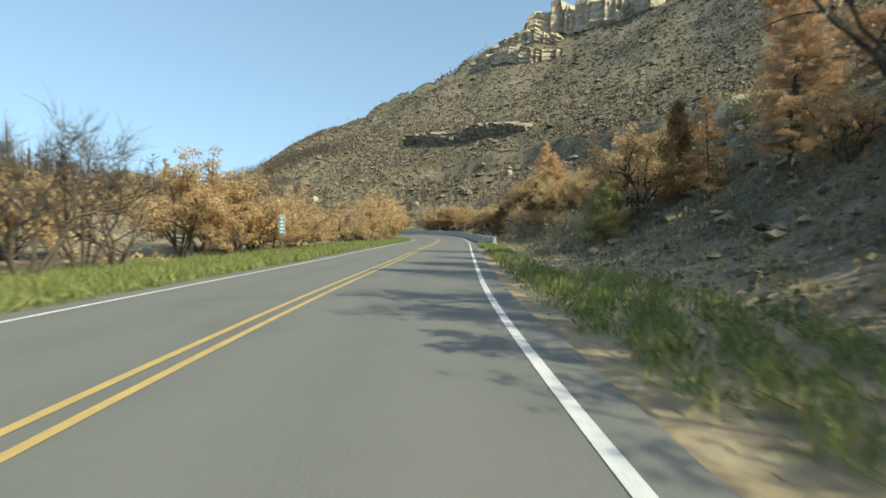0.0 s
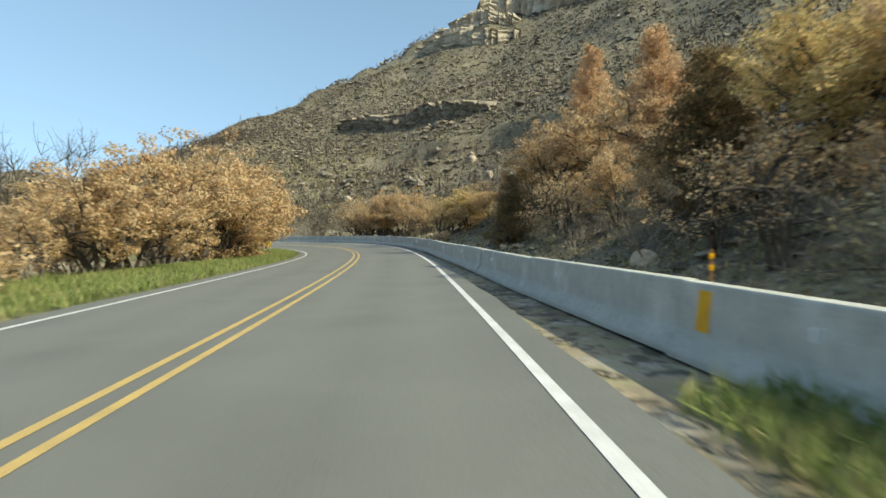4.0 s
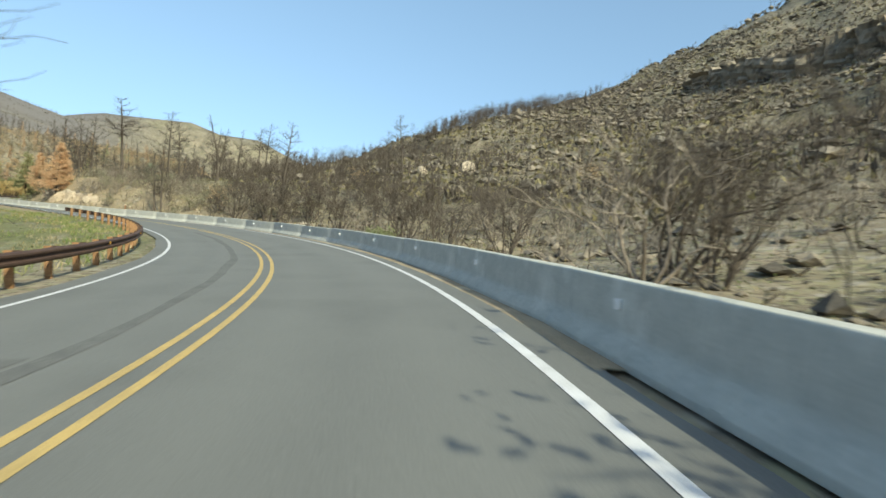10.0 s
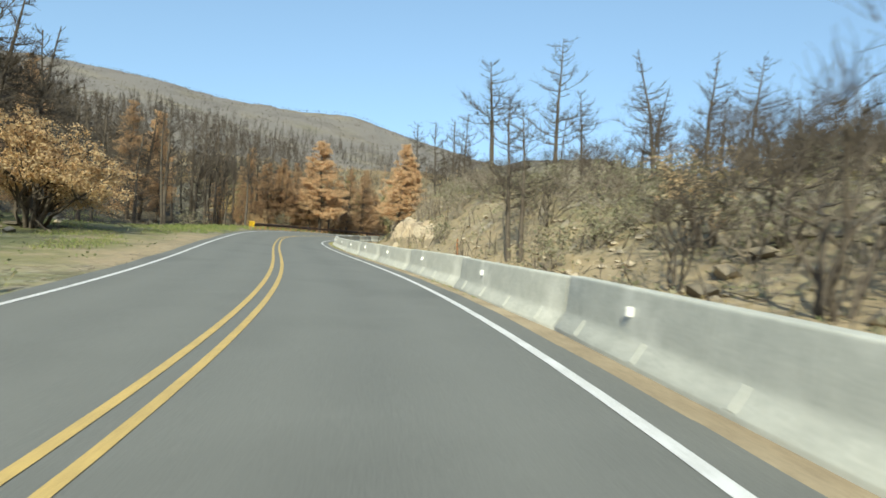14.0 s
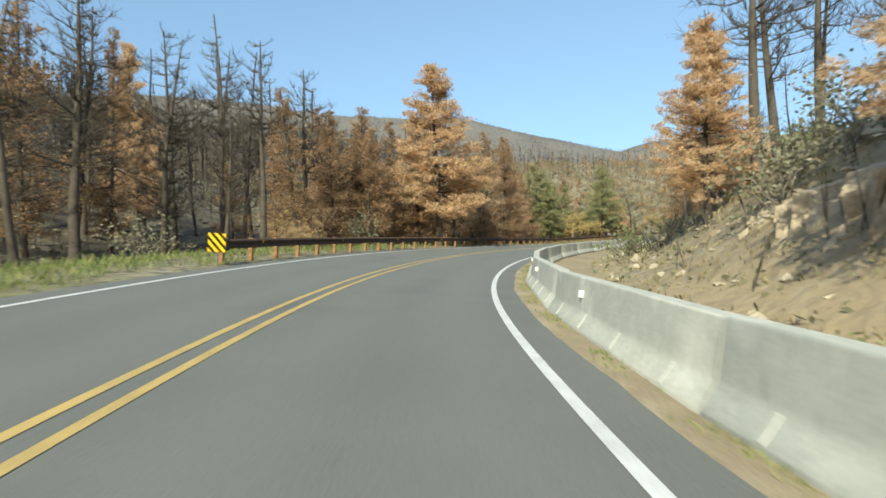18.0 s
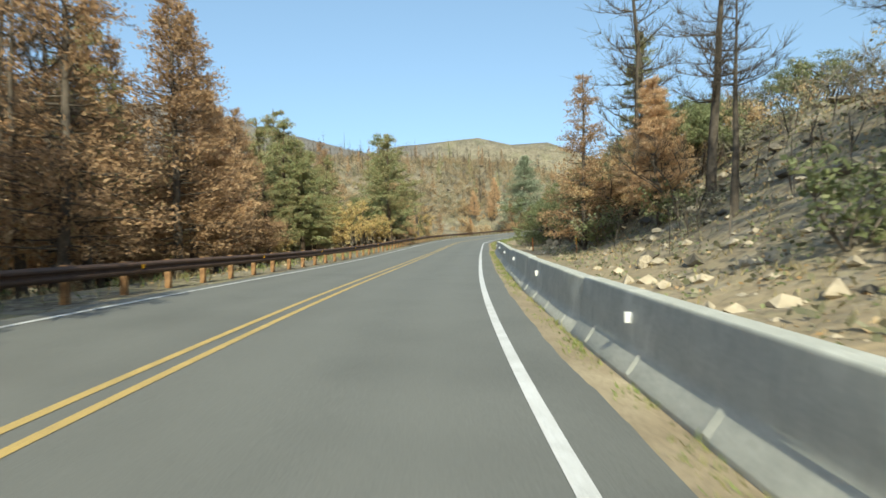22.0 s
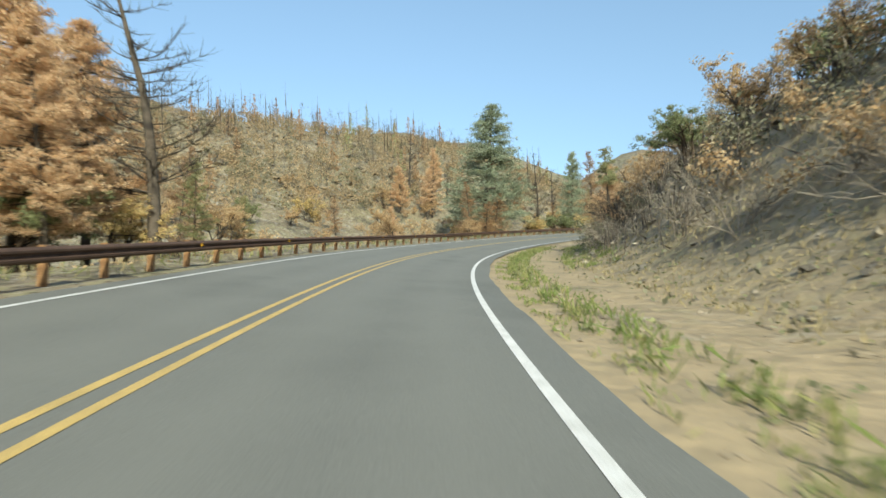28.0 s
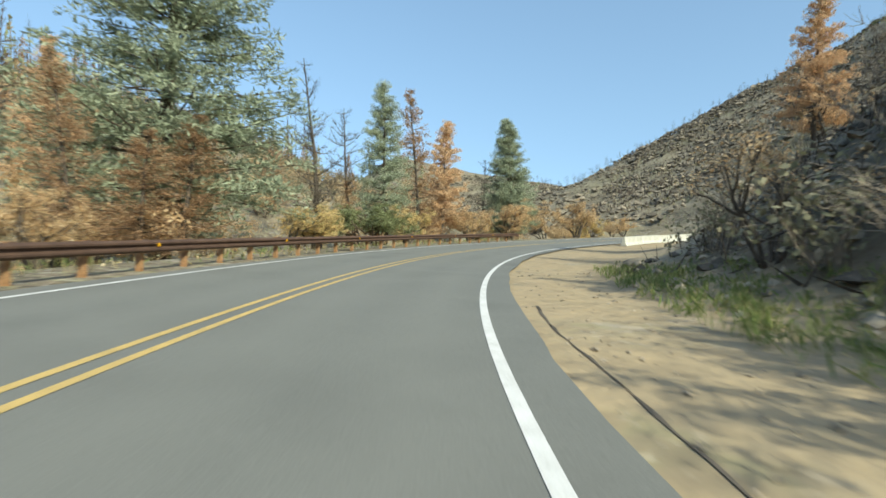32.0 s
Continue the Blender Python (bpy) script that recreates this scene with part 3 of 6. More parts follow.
# ---- concrete barrier ----
def barrier_mesh(length):
    """Safety-shape section, base in the middle of y, length along y, with chamfered ends and lifting slots."""
    half = [(0.30, 0.0), (0.30, 0.06), (0.293, 0.078), (0.243, 0.15), (0.198, 0.215), (0.162, 0.27), (0.148, 0.33), (0.14, 0.42), (0.102, 0.775), (0.098, 0.795), (0.085, 0.81)]
    prof = [(-x, z) for x, z in half] + half[::-1]
    ys = [-length / 2, -length / 2 + 0.02, -0.9, -0.75, 0.75, 0.9, length / 2 - 0.02, length / 2]
    v, f = [], []
    n = len(prof)
    for k, y in enumerate(ys):
        shrink = 0.96 if k in (0, len(ys) - 1) else 1.0
        for x, z in prof:
            v.append((x * shrink, y, z * (0.985 if shrink < 1 and z > 0.5 else 1)))
    for k in range(len(ys) - 1):
        for j in range(n - 1):
            f.append((k * n + j, k * n + j + 1, (k + 1) * n + j + 1, (k + 1) * n + j))
    f.append(tuple(range(n)))
    f.append(tuple(range(len(v) - 1, len(v) - n - 1, -1)))
    me = mesh_of("barrier", v, f, M_CONCRETE, True)
    for poly in me.polygons:
        if abs(poly.normal.y) > 0.5 or poly.normal.z > 0.9:
            poly.use_smooth = False
    return me


def box_mesh(name, sx, sy, sz, mat, bevel=0.0):
    bm = bmesh.new()
    bmesh.ops.create_cube(bm, size=1, matrix=Matrix.Diagonal((sx, sy, sz, 1)))
    if bevel:
        bmesh.ops.bevel(bm, geom=bm.edges[:], offset=bevel, segments=1, affect="EDGES")
    me = bpy.data.meshes.new(name)
    bm.to_mesh(me)
    bm.free()
    me.materials.append(mat)
    return me


SEG = 6.13
BARRIER = barrier_mesh(SEG - 0.02)
PLATE = box_mesh("reflector", 0.09, 0.02, 0.11, M_REFL, 0.004)
RIB = box_mesh("rib", 0.034, 0.075, 0.25, M_CONCRETE, 0.014)
SLOT = box_mesh("slot", 0.05, 0.03, 0.13, M_BLACK, 0.008)
TAPE = box_mesh("tape", 0.012, 0.22, 0.42, M_AMBER)


def standing(s, l, dz=0.0, turn=0.0, graded=False):
    """A pose on the banked road side: y along the road, and up its grade where asked."""
    x, y, h = at(s, l)
    rise = math.degrees(math.atan(float(road_z(s + 1.9, l) - road_z(s - 1.9, l)) / 3.8)) if graded else 0.0
    roll = math.degrees(float(np.interp(s, S, CB)))
    return pose(float(x), float(y), float(road_z(s, l)) + dz, 0, 0, 0) @ pose(0, 0, 0, 0, 0, math.degrees(float(h)) + turn) @ pose(0, 0, 0, rise, 0, 0) @ pose(0, 0, 0, 0, roll, 0)


def barrier_run(s0, s1, l_of, label, first=False):
    """Straight segments set end to end along the road."""
    k = 0
    s = s0
    while s < s1 - 1.5:
        ds = SEG
        for _ in range(3):
            a, c = at(s, float(l_of(s))), at(s + ds, float(l_of(s + ds)))
            ds *= SEG / math.hypot(float(c[0] - a[0]), float(c[1] - a[1]))
        xm, ym = (float(a[0]) + float(c[0])) / 2, (float(a[1]) + float(c[1])) / 2
        turn = math.degrees(math.atan2(float(a[0] - c[0]), float(c[1] - a[1])))
        za, zc = float(road_z(s, float(l_of(s)))), float(road_z(s + ds, float(l_of(s + ds))))
        roll = math.degrees(float(np.interp(s + ds / 2, S, CB))) * 0.6
        b = tagged(new("concrete_barrier"), label, "road barrier", "barriers along the road")
        b.matrix_basis = pose(xm, ym, (za + zc) / 2 - 0.04 + 0.014 * math.sin(k * 2.7)) @ pose(0, 0, 0, 0.12 * math.sin(k * 4.1), 0, turn + 0.3 * math.sin(k * 1.9)) @ pose(0, 0, 0, math.degrees(math.atan2(zc - za, SEG)), 0, 0) @ pose(0, 0, 0, 0, roll, 0)
        part("body", BARRIER, b)
        part("reflector", PLATE, b, "small square white reflector plate", pose(-0.15, SEG * 0.18, 0.56))
        for y in (-2.3, -0.77, 0.77, 2.3):
            part("rib", RIB, b, "", pose(-0.221, y, 0.172, 0, 34.5, 0))
        if first and k == 0:
            for z in (0.2, 0.6):
                part("slot", SLOT, b, "dark keyed joint slot", pose(0, -SEG / 2 + 0.02, z))
            for y in (-2.62, 2.6):
                part("tape", TAPE, b, "amber reflective tape", pose(-0.127, y, 0.53, 0, 6.2, 0))
        s += ds
        k += 1
        if first and s >= s1 - 1.5:
            for y in (SEG / 2 - 0.3, SEG / 2 - 1.4):
                part("tape", TAPE, b, "amber reflective tape", pose(-0.127, y, 0.53, 0, 6.2, 0))


barrier_run(89.7, 343.0, lambda s: 4.72 + 1.15 * max(0.0, 1 - (s - 89.0) / 34.0) ** 1.7, "grey concrete safety barrier segment with stained base", True)
barrier_run(478.0, 540.0, lambda s: np.interp(s, [478, 490, 500], [5.6, 5.0, 4.75]), "pale concrete safety barrier segment at the bend")


# ---- guardrails ----
def beam_mesh(length):
    """Two-wave beam, face to +x."""
    prof = [(0.0, -0.155), (0.045, -0.13), (0.08, -0.1), (0.08, -0.06), (0.02, -0.02), (0.02, 0.02), (0.08, 0.06), (0.08, 0.1), (0.045, 0.13), (0.0, 0.155)]
    back = [(x - 0.006, z) for x, z in prof]
    ring = prof + back[::-1]
    n = len(ring)
    v = [(x, y, z) for y in (-length / 2, length / 2) for x, z in ring]
    f = [(j, (j + 1) % n, n + (j + 1) % n, n + j) for j in range(n)] + [tuple(range(n))[::-1], tuple(range(n, 2 * n))]
    return mesh_of("beam", v, f, M_RUST, False)


PANEL = 3.81
BEAM = beam_mesh(PANEL + 0.06)
POST = box_mesh("post", 0.15, 0.12, 0.85, M_POST, 0.008)
BLOCK = box_mesh("block", 0.14, 0.11, 0.33, M_RUST, 0.006)
TAB = box_mesh("reflector", 0.015, 0.08, 0.09, M_AMBER)
END = box_mesh("end_shoe", 0.03, 0.5, 0.36, M_RUST, 0.01)


def guardrail(s0, s1, l, label):
    g = tagged(new("guardrail"), label, "guardrail")
    g.matrix_basis = standing(s0, l)
    inv = g.matrix_basis.inverted()
    k = 0
    s = s0 + PANEL / 2
    while s < s1 - 1.5:
        bend = float(np.interp(s + 3, S, HEAD) - np.interp(s - 3, S, HEAD)) / 6
        step = PANEL / (1 + l * bend)
        part("beam", BEAM, g, "", inv @ standing(s, l, 0.56, 0.0, True))
        for d in (-step / 2, 0.0):
            part("post", POST, g, "", inv @ standing(s + d, l - 0.22, 0.30))
            part("block", BLOCK, g, "", inv @ standing(s + d, l - 0.08, 0.56))
        if k % 2 == 0:
            part("reflector", TAB, g, "small amber reflector tab", inv @ standing(s + 0.3, l + 0.09, 0.6))
        s += step
        k += 1
    for e in (s0 - 0.1, s - step / 2 + 0.1):
        part("end_shoe", END, g, "", inv @ standing(e, l + 0.03, 0.54))
    return g


guardrail(158.0, 228.0, -4.75, "rust-brown weathering steel guardrail on posts at the bend")
guardrail(279.0, 480.0, -4.75, "long rust-brown weathering steel guardrail on tan posts")


def chevron(s, l):
    """Object marker: yellow plate with black slanted bars on a short post."""
    g = tagged(new("object_marker"), "yellow and black striped object marker plate at guardrail end", "road sign")
    g.matrix_basis = standing(s, l)
    half = 0.28
    part("plate", box_mesh("plate", half * 2, 0.02, half * 2, M_CHEV, 0.006), g, "", pose(0, 0, 0.62))
    for c in (-0.36, -0.12, 0.12, 0.36):
        lo, hi = c - 0.06, c + 0.06
        ring = []
        for k in (lo, hi):
            ends = [(max(-half, k - half), min(half, k + half)), (min(half, k + half), max(-half, k - half))]
            ring += ends if k == lo else ends[::-1]
        bm = bmesh.new()
        q = [bm.verts.new((x, -0.014, 0.62 + z)) for x, z in ring]
        bm.faces.new(q)
        bmesh.ops.solidify(bm, geom=bm.faces[:], thickness=0.003)
        me = bpy.data.meshes.new("stripe")
        bm.to_mesh(me)
        bm.free()
        me.materials.append(M_BLACK)
        part("stripe", me, g, "black slanted stripe")
    part("post", box_mesh("post", 0.05, 0.05, 0.7, M_GALV), g, "", pose(0, 0.04, 0.3))


chevron(158.0 - 0.6, -4.75)
chevron(279.0 - 0.6, -4.75)


# ---- trees: shapes ----
class Build:
    def __init__(self):
        self.v, self.f, self.n = [], [], 0

    def tube(self, pts, rad, sides=5, root=None):
        """A tapered tube; root: a vertex of the limb that it grows from. Returns the first vertex of each ring."""
        pts, rad = np.asarray(pts, float), np.asarray(rad, float)
        k = len(pts)
        d = np.gradient(pts, axis=0)
        d /= np.linalg.norm(d, axis=1, keepdims=True) + 1e-9
        ref = np.where(np.abs(d[:, 2:3]) > 0.9, np.array([[1.0, 0, 0]]), np.array([[0, 0, 1.0]]))
        a = np.cross(d, ref)
        a /= np.linalg.norm(a, axis=1, keepdims=True) + 1e-9
        b = np.cross(d, a)
        th = np.arange(sides) * 2 * np.pi / sides
        ring = pts[:, None] + rad[:, None, None] * (a[:, None] * np.cos(th)[None, :, None] + b[:, None] * np.sin(th)[None, :, None])
        i = (np.arange(k - 1)[:, None] * sides + np.arange(sides)[None])
        j = (np.arange(k - 1)[:, None] * sides + (np.arange(sides)[None] + 1) % sides)
        self.f.append(np.stack([i, j, j + sides, i + sides], -1).reshape(-1, 4) + self.n)
        if root is not None:
            self.f.append(np.array([[root, root + 1, self.n + 1, self.n]]))
        self.v.append(ring.reshape(-1, 3))
        first = self.n + np.arange(k) * sides
        self.n += k * sides
        return first

    def leaves(self, centres, length, width, rng, along=None, spread=1.0, face=None):
        """Small bent leaves or needle tufts at the centres. along: the way they point; face: the way their flat side looks."""
        c = np.asarray(centres, float)
        n = len(c)
        a = rng.normal(size=(n, 3))
        if along is not None:
            a = along + spread * a * 0.6
        if face is not None:
            a = np.cross(face + spread * rng.normal(size=(n, 3)) * 0.6, a)
        a /= np.linalg.norm(a, axis=1, keepdims=True) + 1e-9
        b = np.cross(a, rng.normal(size=(n, 3)) if face is None else face + spread * rng.normal(size=(n, 3)) * 0.35)
        b /= np.linalg.norm(b, axis=1, keepdims=True) + 1e-9
        L = length * (0.6 + 0.8 * rng.rand(n, 1))
        W = width * (0.6 + 0.8 * rng.rand(n, 1))
        q = np.stack([c - a * L * 0.5, c + b * W * 0.5 + a * L * 0.05, c + a * L * 0.5, c - b * W * 0.5 + a * L * 0.05], 1)
        i = np.arange(n)[:, None] * 4 + np.arange(4)[None]
        self.f.append(i + self.n)
        self.v.append(q.reshape(-1, 3))
        self.n += n * 4

    def mesh(self, name, mat, smooth=True):
        return mesh_of(name, np.concatenate(self.v), np.concatenate(self.f), mat, smooth)


def puffs(C, points, n, radius, size, rng, narrow=0.62, needles=False, flat=0.75):
    """Rounded clumps of n leaves or needle tufts round each point, open between one another."""
    P = np.repeat(np.asarray(points, float), n, axis=0)
    grow = np.repeat(0.65 + 0.7 * rng.rand(len(points), 1), n, axis=0)
    d = rng.normal(size=(len(P), 3))
    d /= np.linalg.norm(d, axis=1, keepdims=True)
    c = P + d * radius * grow * (0.45 + 0.6 * rng.rand(len(P), 1)) * np.array([1, 1, flat])
    up = np.array([0.0, 0.0, 0.3])
    if needles:
        C.leaves(c, size, size * narrow, rng, d + up, 0.7)
    else:
        C.leaves(c, size, size * narrow, rng, face=d + up, spread=0.9)


def bent(rng, p, d, length, steps, wander, lift):
    """A crooked line from p along d."""
    pts = [np.array(p, float)]
    d = np.array(d, float)
    for _ in range(steps):
        d = d + rng.normal(size=3) * wander + np.array([0, 0, lift])
        d /= np.linalg.norm(d)
        pts.append(pts[-1] + d * length / steps)
    return np.array(pts), d


def limbs(B, rng, p, d, length, r, level, tips, wander=0.22, lift=0.05, sides=5, fork=(3, 4), thin=0.55, root=None):
    pts, dd = bent(rng, p, d, length, 5, wander, lift)
    ring = B.tube(pts, np.linspace(r, r * (0.55 if level else 0.15), len(pts)), max(3, sides), root)
    if level == 0:
        tips.append((pts[-1], dd))
        tips.append((pts[2], dd))
        return
    for k in range(rng.randint(fork[0], fork[1] + 1)):
        j = rng.randint(2, len(pts)) if k else len(pts) - 1
        nd = dd + rng.normal(size=3) * 0.62
        nd[2] = nd[2] * 0.7 + 0.18
        nd /= np.linalg.norm(nd)
        limbs(B, rng, pts[j], nd, length * (0.5 + 0.28 * rng.rand()), r * thin, level - 1, tips, wander, lift, sides - 1, fork, thin, int(ring[min(j, len(ring) - 1)]))


def oak(seed, height, stems, leaf, bark, n_leaf, size=0.125, spread=0.55, label="", name="oak_tree", depth=2):
    """Many-stemmed scrub oak; n_leaf leaves round each twig end, none for a burnt one."""
    rng = np.random.RandomState(seed)
    B, tips = Build(), []
    for k in range(stems):
        a = k * 6.283 / stems + rng.rand()
        lean = spread * (0.35 + 0.6 * rng.rand())
        d = np.array([math.cos(a) * lean, math.sin(a) * lean, 1.0])
        limbs(B, rng, (math.cos(a) * 0.15, math.sin(a) * 0.15, -0.2), d / np.linalg.norm(d), height * 0.5, 0.035 + height * 0.011, depth, tips, 0.16, 0.04, root=0 if k else None)
    t = tagged(new(name), label, "tree")
    part("trunk", B.mesh("trunk", bark), t)
    if n_leaf:
        C = Build()
        P = np.array([p for p, _ in tips])
        puffs(C, P, n_leaf, height * 0.075, size, rng)
        part("crown", C.mesh("crown", leaf), t)
    return t


def bare_oak(seed, height, stems, label, bark, spread=0.5):
    """Burnt oak: crooked stems with fine dead twigs."""
    rng = np.random.RandomState(seed)
    B, tips = Build(), []
    for k in range(stems):
        a = k * 6.283 / stems + rng.rand()
        lean = spread * (0.3 + 0.7 * rng.rand())
        d = np.array([math.cos(a) * lean, math.sin(a) * lean, 1.0])
        limbs(B, rng, (math.cos(a) * 0.12, math.sin(a) * 0.12, -0.2), d / np.linalg.norm(d), height * 0.4, 0.02 + height * 0.009, 3, tips, 0.13, 0.05, fork=(2, 3), thin=0.6, root=0 if k else None)
    t = tagged(new("burnt_oak"), label, "tree")
    part("trunk", B.mesh("trunk", bark), t)
    C = Build()
    for p, d in tips:
        for _ in range(4):
            nd = d + rng.normal(size=3) * 0.5 + (0, 0, 0.3)
            q, _ = bent(rng, p, nd / np.linalg.norm(nd), height * (0.07 + 0.13 * rng.rand()), 3, 0.25, 0.07)
            C.tube(q, np.linspace(0.008, 0.003, 4) * (0.6 + height * 0.08), 3)
    part("crown", C.mesh("crown", M_TWIG if bark is M_PBARK else bark), t)
    return t


def pine(seed, height, girth, needle, bark, label, start=0.22, density=1.0, width=0.24, name="pine_tree", tuft=0.36, ragged=0.45, clump=0.0, tiers=1.0, puff=0.34, top=None):
    """Conifer: tapered trunk and whorls of boughs. clump: needle tufts in each rounded clump at the bough ends; 0: needles all along the boughs. top: other needles on the upper half."""
    rng = np.random.RandomState(seed)
    B, C = Build(), Build()
    stem, _ = bent(rng, (0, 0, -0.3), (0, 0, 1), height + 0.3, 10, 0.02, 0.05)
    B.tube(stem, np.linspace(girth, 0.02, 11), 7)
    z = height * start
    cents, alongs, ends = [], [], []
    while z < height * 0.985:
        u = (z / height - start) / (1 - start)
        reach = height * width * (1 - u) ** 0.75 * (0.4 + 0.6 * min(1, u * 5 + 0.35)) + 0.15
        for k in range(rng.randint(4, 7) if clump else rng.randint(3, 6)):
            if rng.rand() < ragged * 0.5:
                continue
            a = rng.rand() * 6.283
            r = reach * (1 - ragged + ragged * 1.5 * rng.rand())
            d = np.array([math.cos(a), math.sin(a), 0.25 - 0.4 * (1 - u) + 0.2 * rng.normal() * 0.6])
            p0 = np.array([np.interp(z, stem[:, 2], stem[:, 0]), np.interp(z, stem[:, 2], stem[:, 1]), z])
            q, dd = bent(rng, p0, d / np.linalg.norm(d), r, 5, 0.12, 0.05)
            B.tube(q, np.linspace(0.014 + 0.012 * r, 0.006, 6), 3)
            n = max(2, int(1.6 + 2.0 * r)) if clump else int((5 + r * 17) * density)
            w = (0.35 + 0.65 * np.linspace(0, 1, n)) if clump else 0.25 + 0.75 * rng.rand(n) ** 0.8
            i = np.clip((w * 5).astype(int), 0, 4)
            fr = (w * 5 - i)[:, None]
            c = q[i] * (1 - fr) + q[np.minimum(i + 1, 5)] * fr
            if clump:
                side = np.array([-dd[1], dd[0], 0.0])
                ends.append(c + side * rng.normal(size=(n, 1)) * 0.16 * r * w[:, None] + rng.normal(size=(n, 3)) * 0.07)
            else:
                cents.append(c + rng.normal(size=(n, 3)) * np.array([0.17, 0.17, 0.14]) * (0.5 + r * 0.3))
                alongs.append(np.tile(dd + (0, 0, 0.25), (n, 1)))
        z += height * (0.02 + 0.024 * rng.rand()) * tiers if clump else height * (0.009 + 0.014 * rng.rand())
    if clump:
        ends = np.concatenate(ends)
        low = ends[:, 2] < (height * 0.6 if top else 1e6)
        puffs(C, ends[low], int(clump), puff, tuft, rng, 0.21, True, 0.7)
    else:
        C.leaves(np.concatenate(cents), tuft, tuft * 0.34, rng, np.concatenate(alongs))
    t = tagged(new(name), label, "tree")
    part("trunk", B.mesh("trunk", bark), t)
    part("crown", C.mesh("crown", needle), t)
    if top:
        D = Build()
        puffs(D, ends[~low], int(clump), puff, tuft, rng, 0.21, True, 0.7)
        part("crown", D.mesh("crown", top), t, "living green top")
    return t


def bare_pine(seed, height, girth, label, start=0.3, twigs=1.0, up=0.15, reach=0.2):
    """Burnt conifer: black pole with bare boughs and twigs."""
    rng = np.random.RandomState(seed)
    B, C = Build(), Build()
    top, _ = bent(rng, (0, 0, -0.3), (0.03 * rng.normal(), 0.03 * rng.normal(), 1), height + 0.3, 10, 0.03, 0.03)
    B.tube(top, np.linspace(girth, 0.025, 11), 7)
    z = height * start
    while z < height * 0.98:
        u = (z / height - start) / (1 - start)
        for k in range(rng.randint(2, 5)):
            a = rng.rand() * 6.283
            r = height * reach * (1 - u * 0.75) * (0.35 + 0.75 * rng.rand())
            d = np.array([math.cos(a), math.sin(a), up + 0.15 * rng.normal()])
            p0 = np.array([np.interp(z, top[:, 2], top[:, 0]), np.interp(z, top[:, 2], top[:, 1]), z])
            q, dd = bent(rng, p0, d / np.linalg.norm(d), r, 5, 0.1, 0.11)
            C.tube(q, np.linspace(0.02 + 0.011 * r, 0.006, 6), 3)
            for _ in range(int(9 * twigs * r)):
                j = rng.randint(1, 6)
                nd = dd + rng.normal(size=3) * 0.55 + (0, 0, 0.2)
                e, _ = bent(rng, q[j], nd / np.linalg.norm(nd), 0.36 * r * (0.3 + rng.rand()), 2, 0.2, 0.12)
                C.tube(e, (0.012, 0.009, 0.004), 3)
        z += height * (0.022 + 0.03 * rng.rand())
    t = tagged(new("burnt_pine"), label, "tree")
    part("trunk", B.mesh("trunk", M_BARK), t)
    part("crown", C.mesh("crown", M_BARK), t, "bare dead boughs and twigs")
    return t


def shrub(seed, height, leaf, label, n=700, size=0.1, name="shrub"):
    rng = np.random.RandomState(seed)
    B, tips = Build(), []
    for k in range(7):
        a = k * 0.9 + rng.rand()
        d = np.array([math.cos(a) * 0.6, math.sin(a) * 0.6, 1.0])
        limbs(B, rng, (0, 0, -0.1), d / np.linalg.norm(d), height * 0.6, 0.012 + height * 0.006, 1, tips, 0.2, 0.03, 4, root=0 if k else None)
    t = tagged(new(name), label, "shrub")
    part("stem", B.mesh("stem", M_TWIG), t)
    if n:
        C = Build()
        P = np.array([p for p, _ in tips])
        puffs(C, P, max(6, n // len(P)), height * 0.16, size, rng)
        part("crown", C.mesh("crown", leaf), t)
    else:
        C = Build()
        for p, d in tips:
            for _ in range(4):
                nd = d + rng.normal(size=3) * 0.4 + (0, 0, 0.3)
                q, _ = bent(rng, p, nd / np.linalg.norm(nd), height * (0.15 + 0.25 * rng.rand()), 3, 0.2, 0.05)
                C.tube(q, np.linspace(0.008, 0.003, 4), 3)
        part("crown", C.mesh("crown", M_TWIG), t, "fine grey dead twigs")
    return t


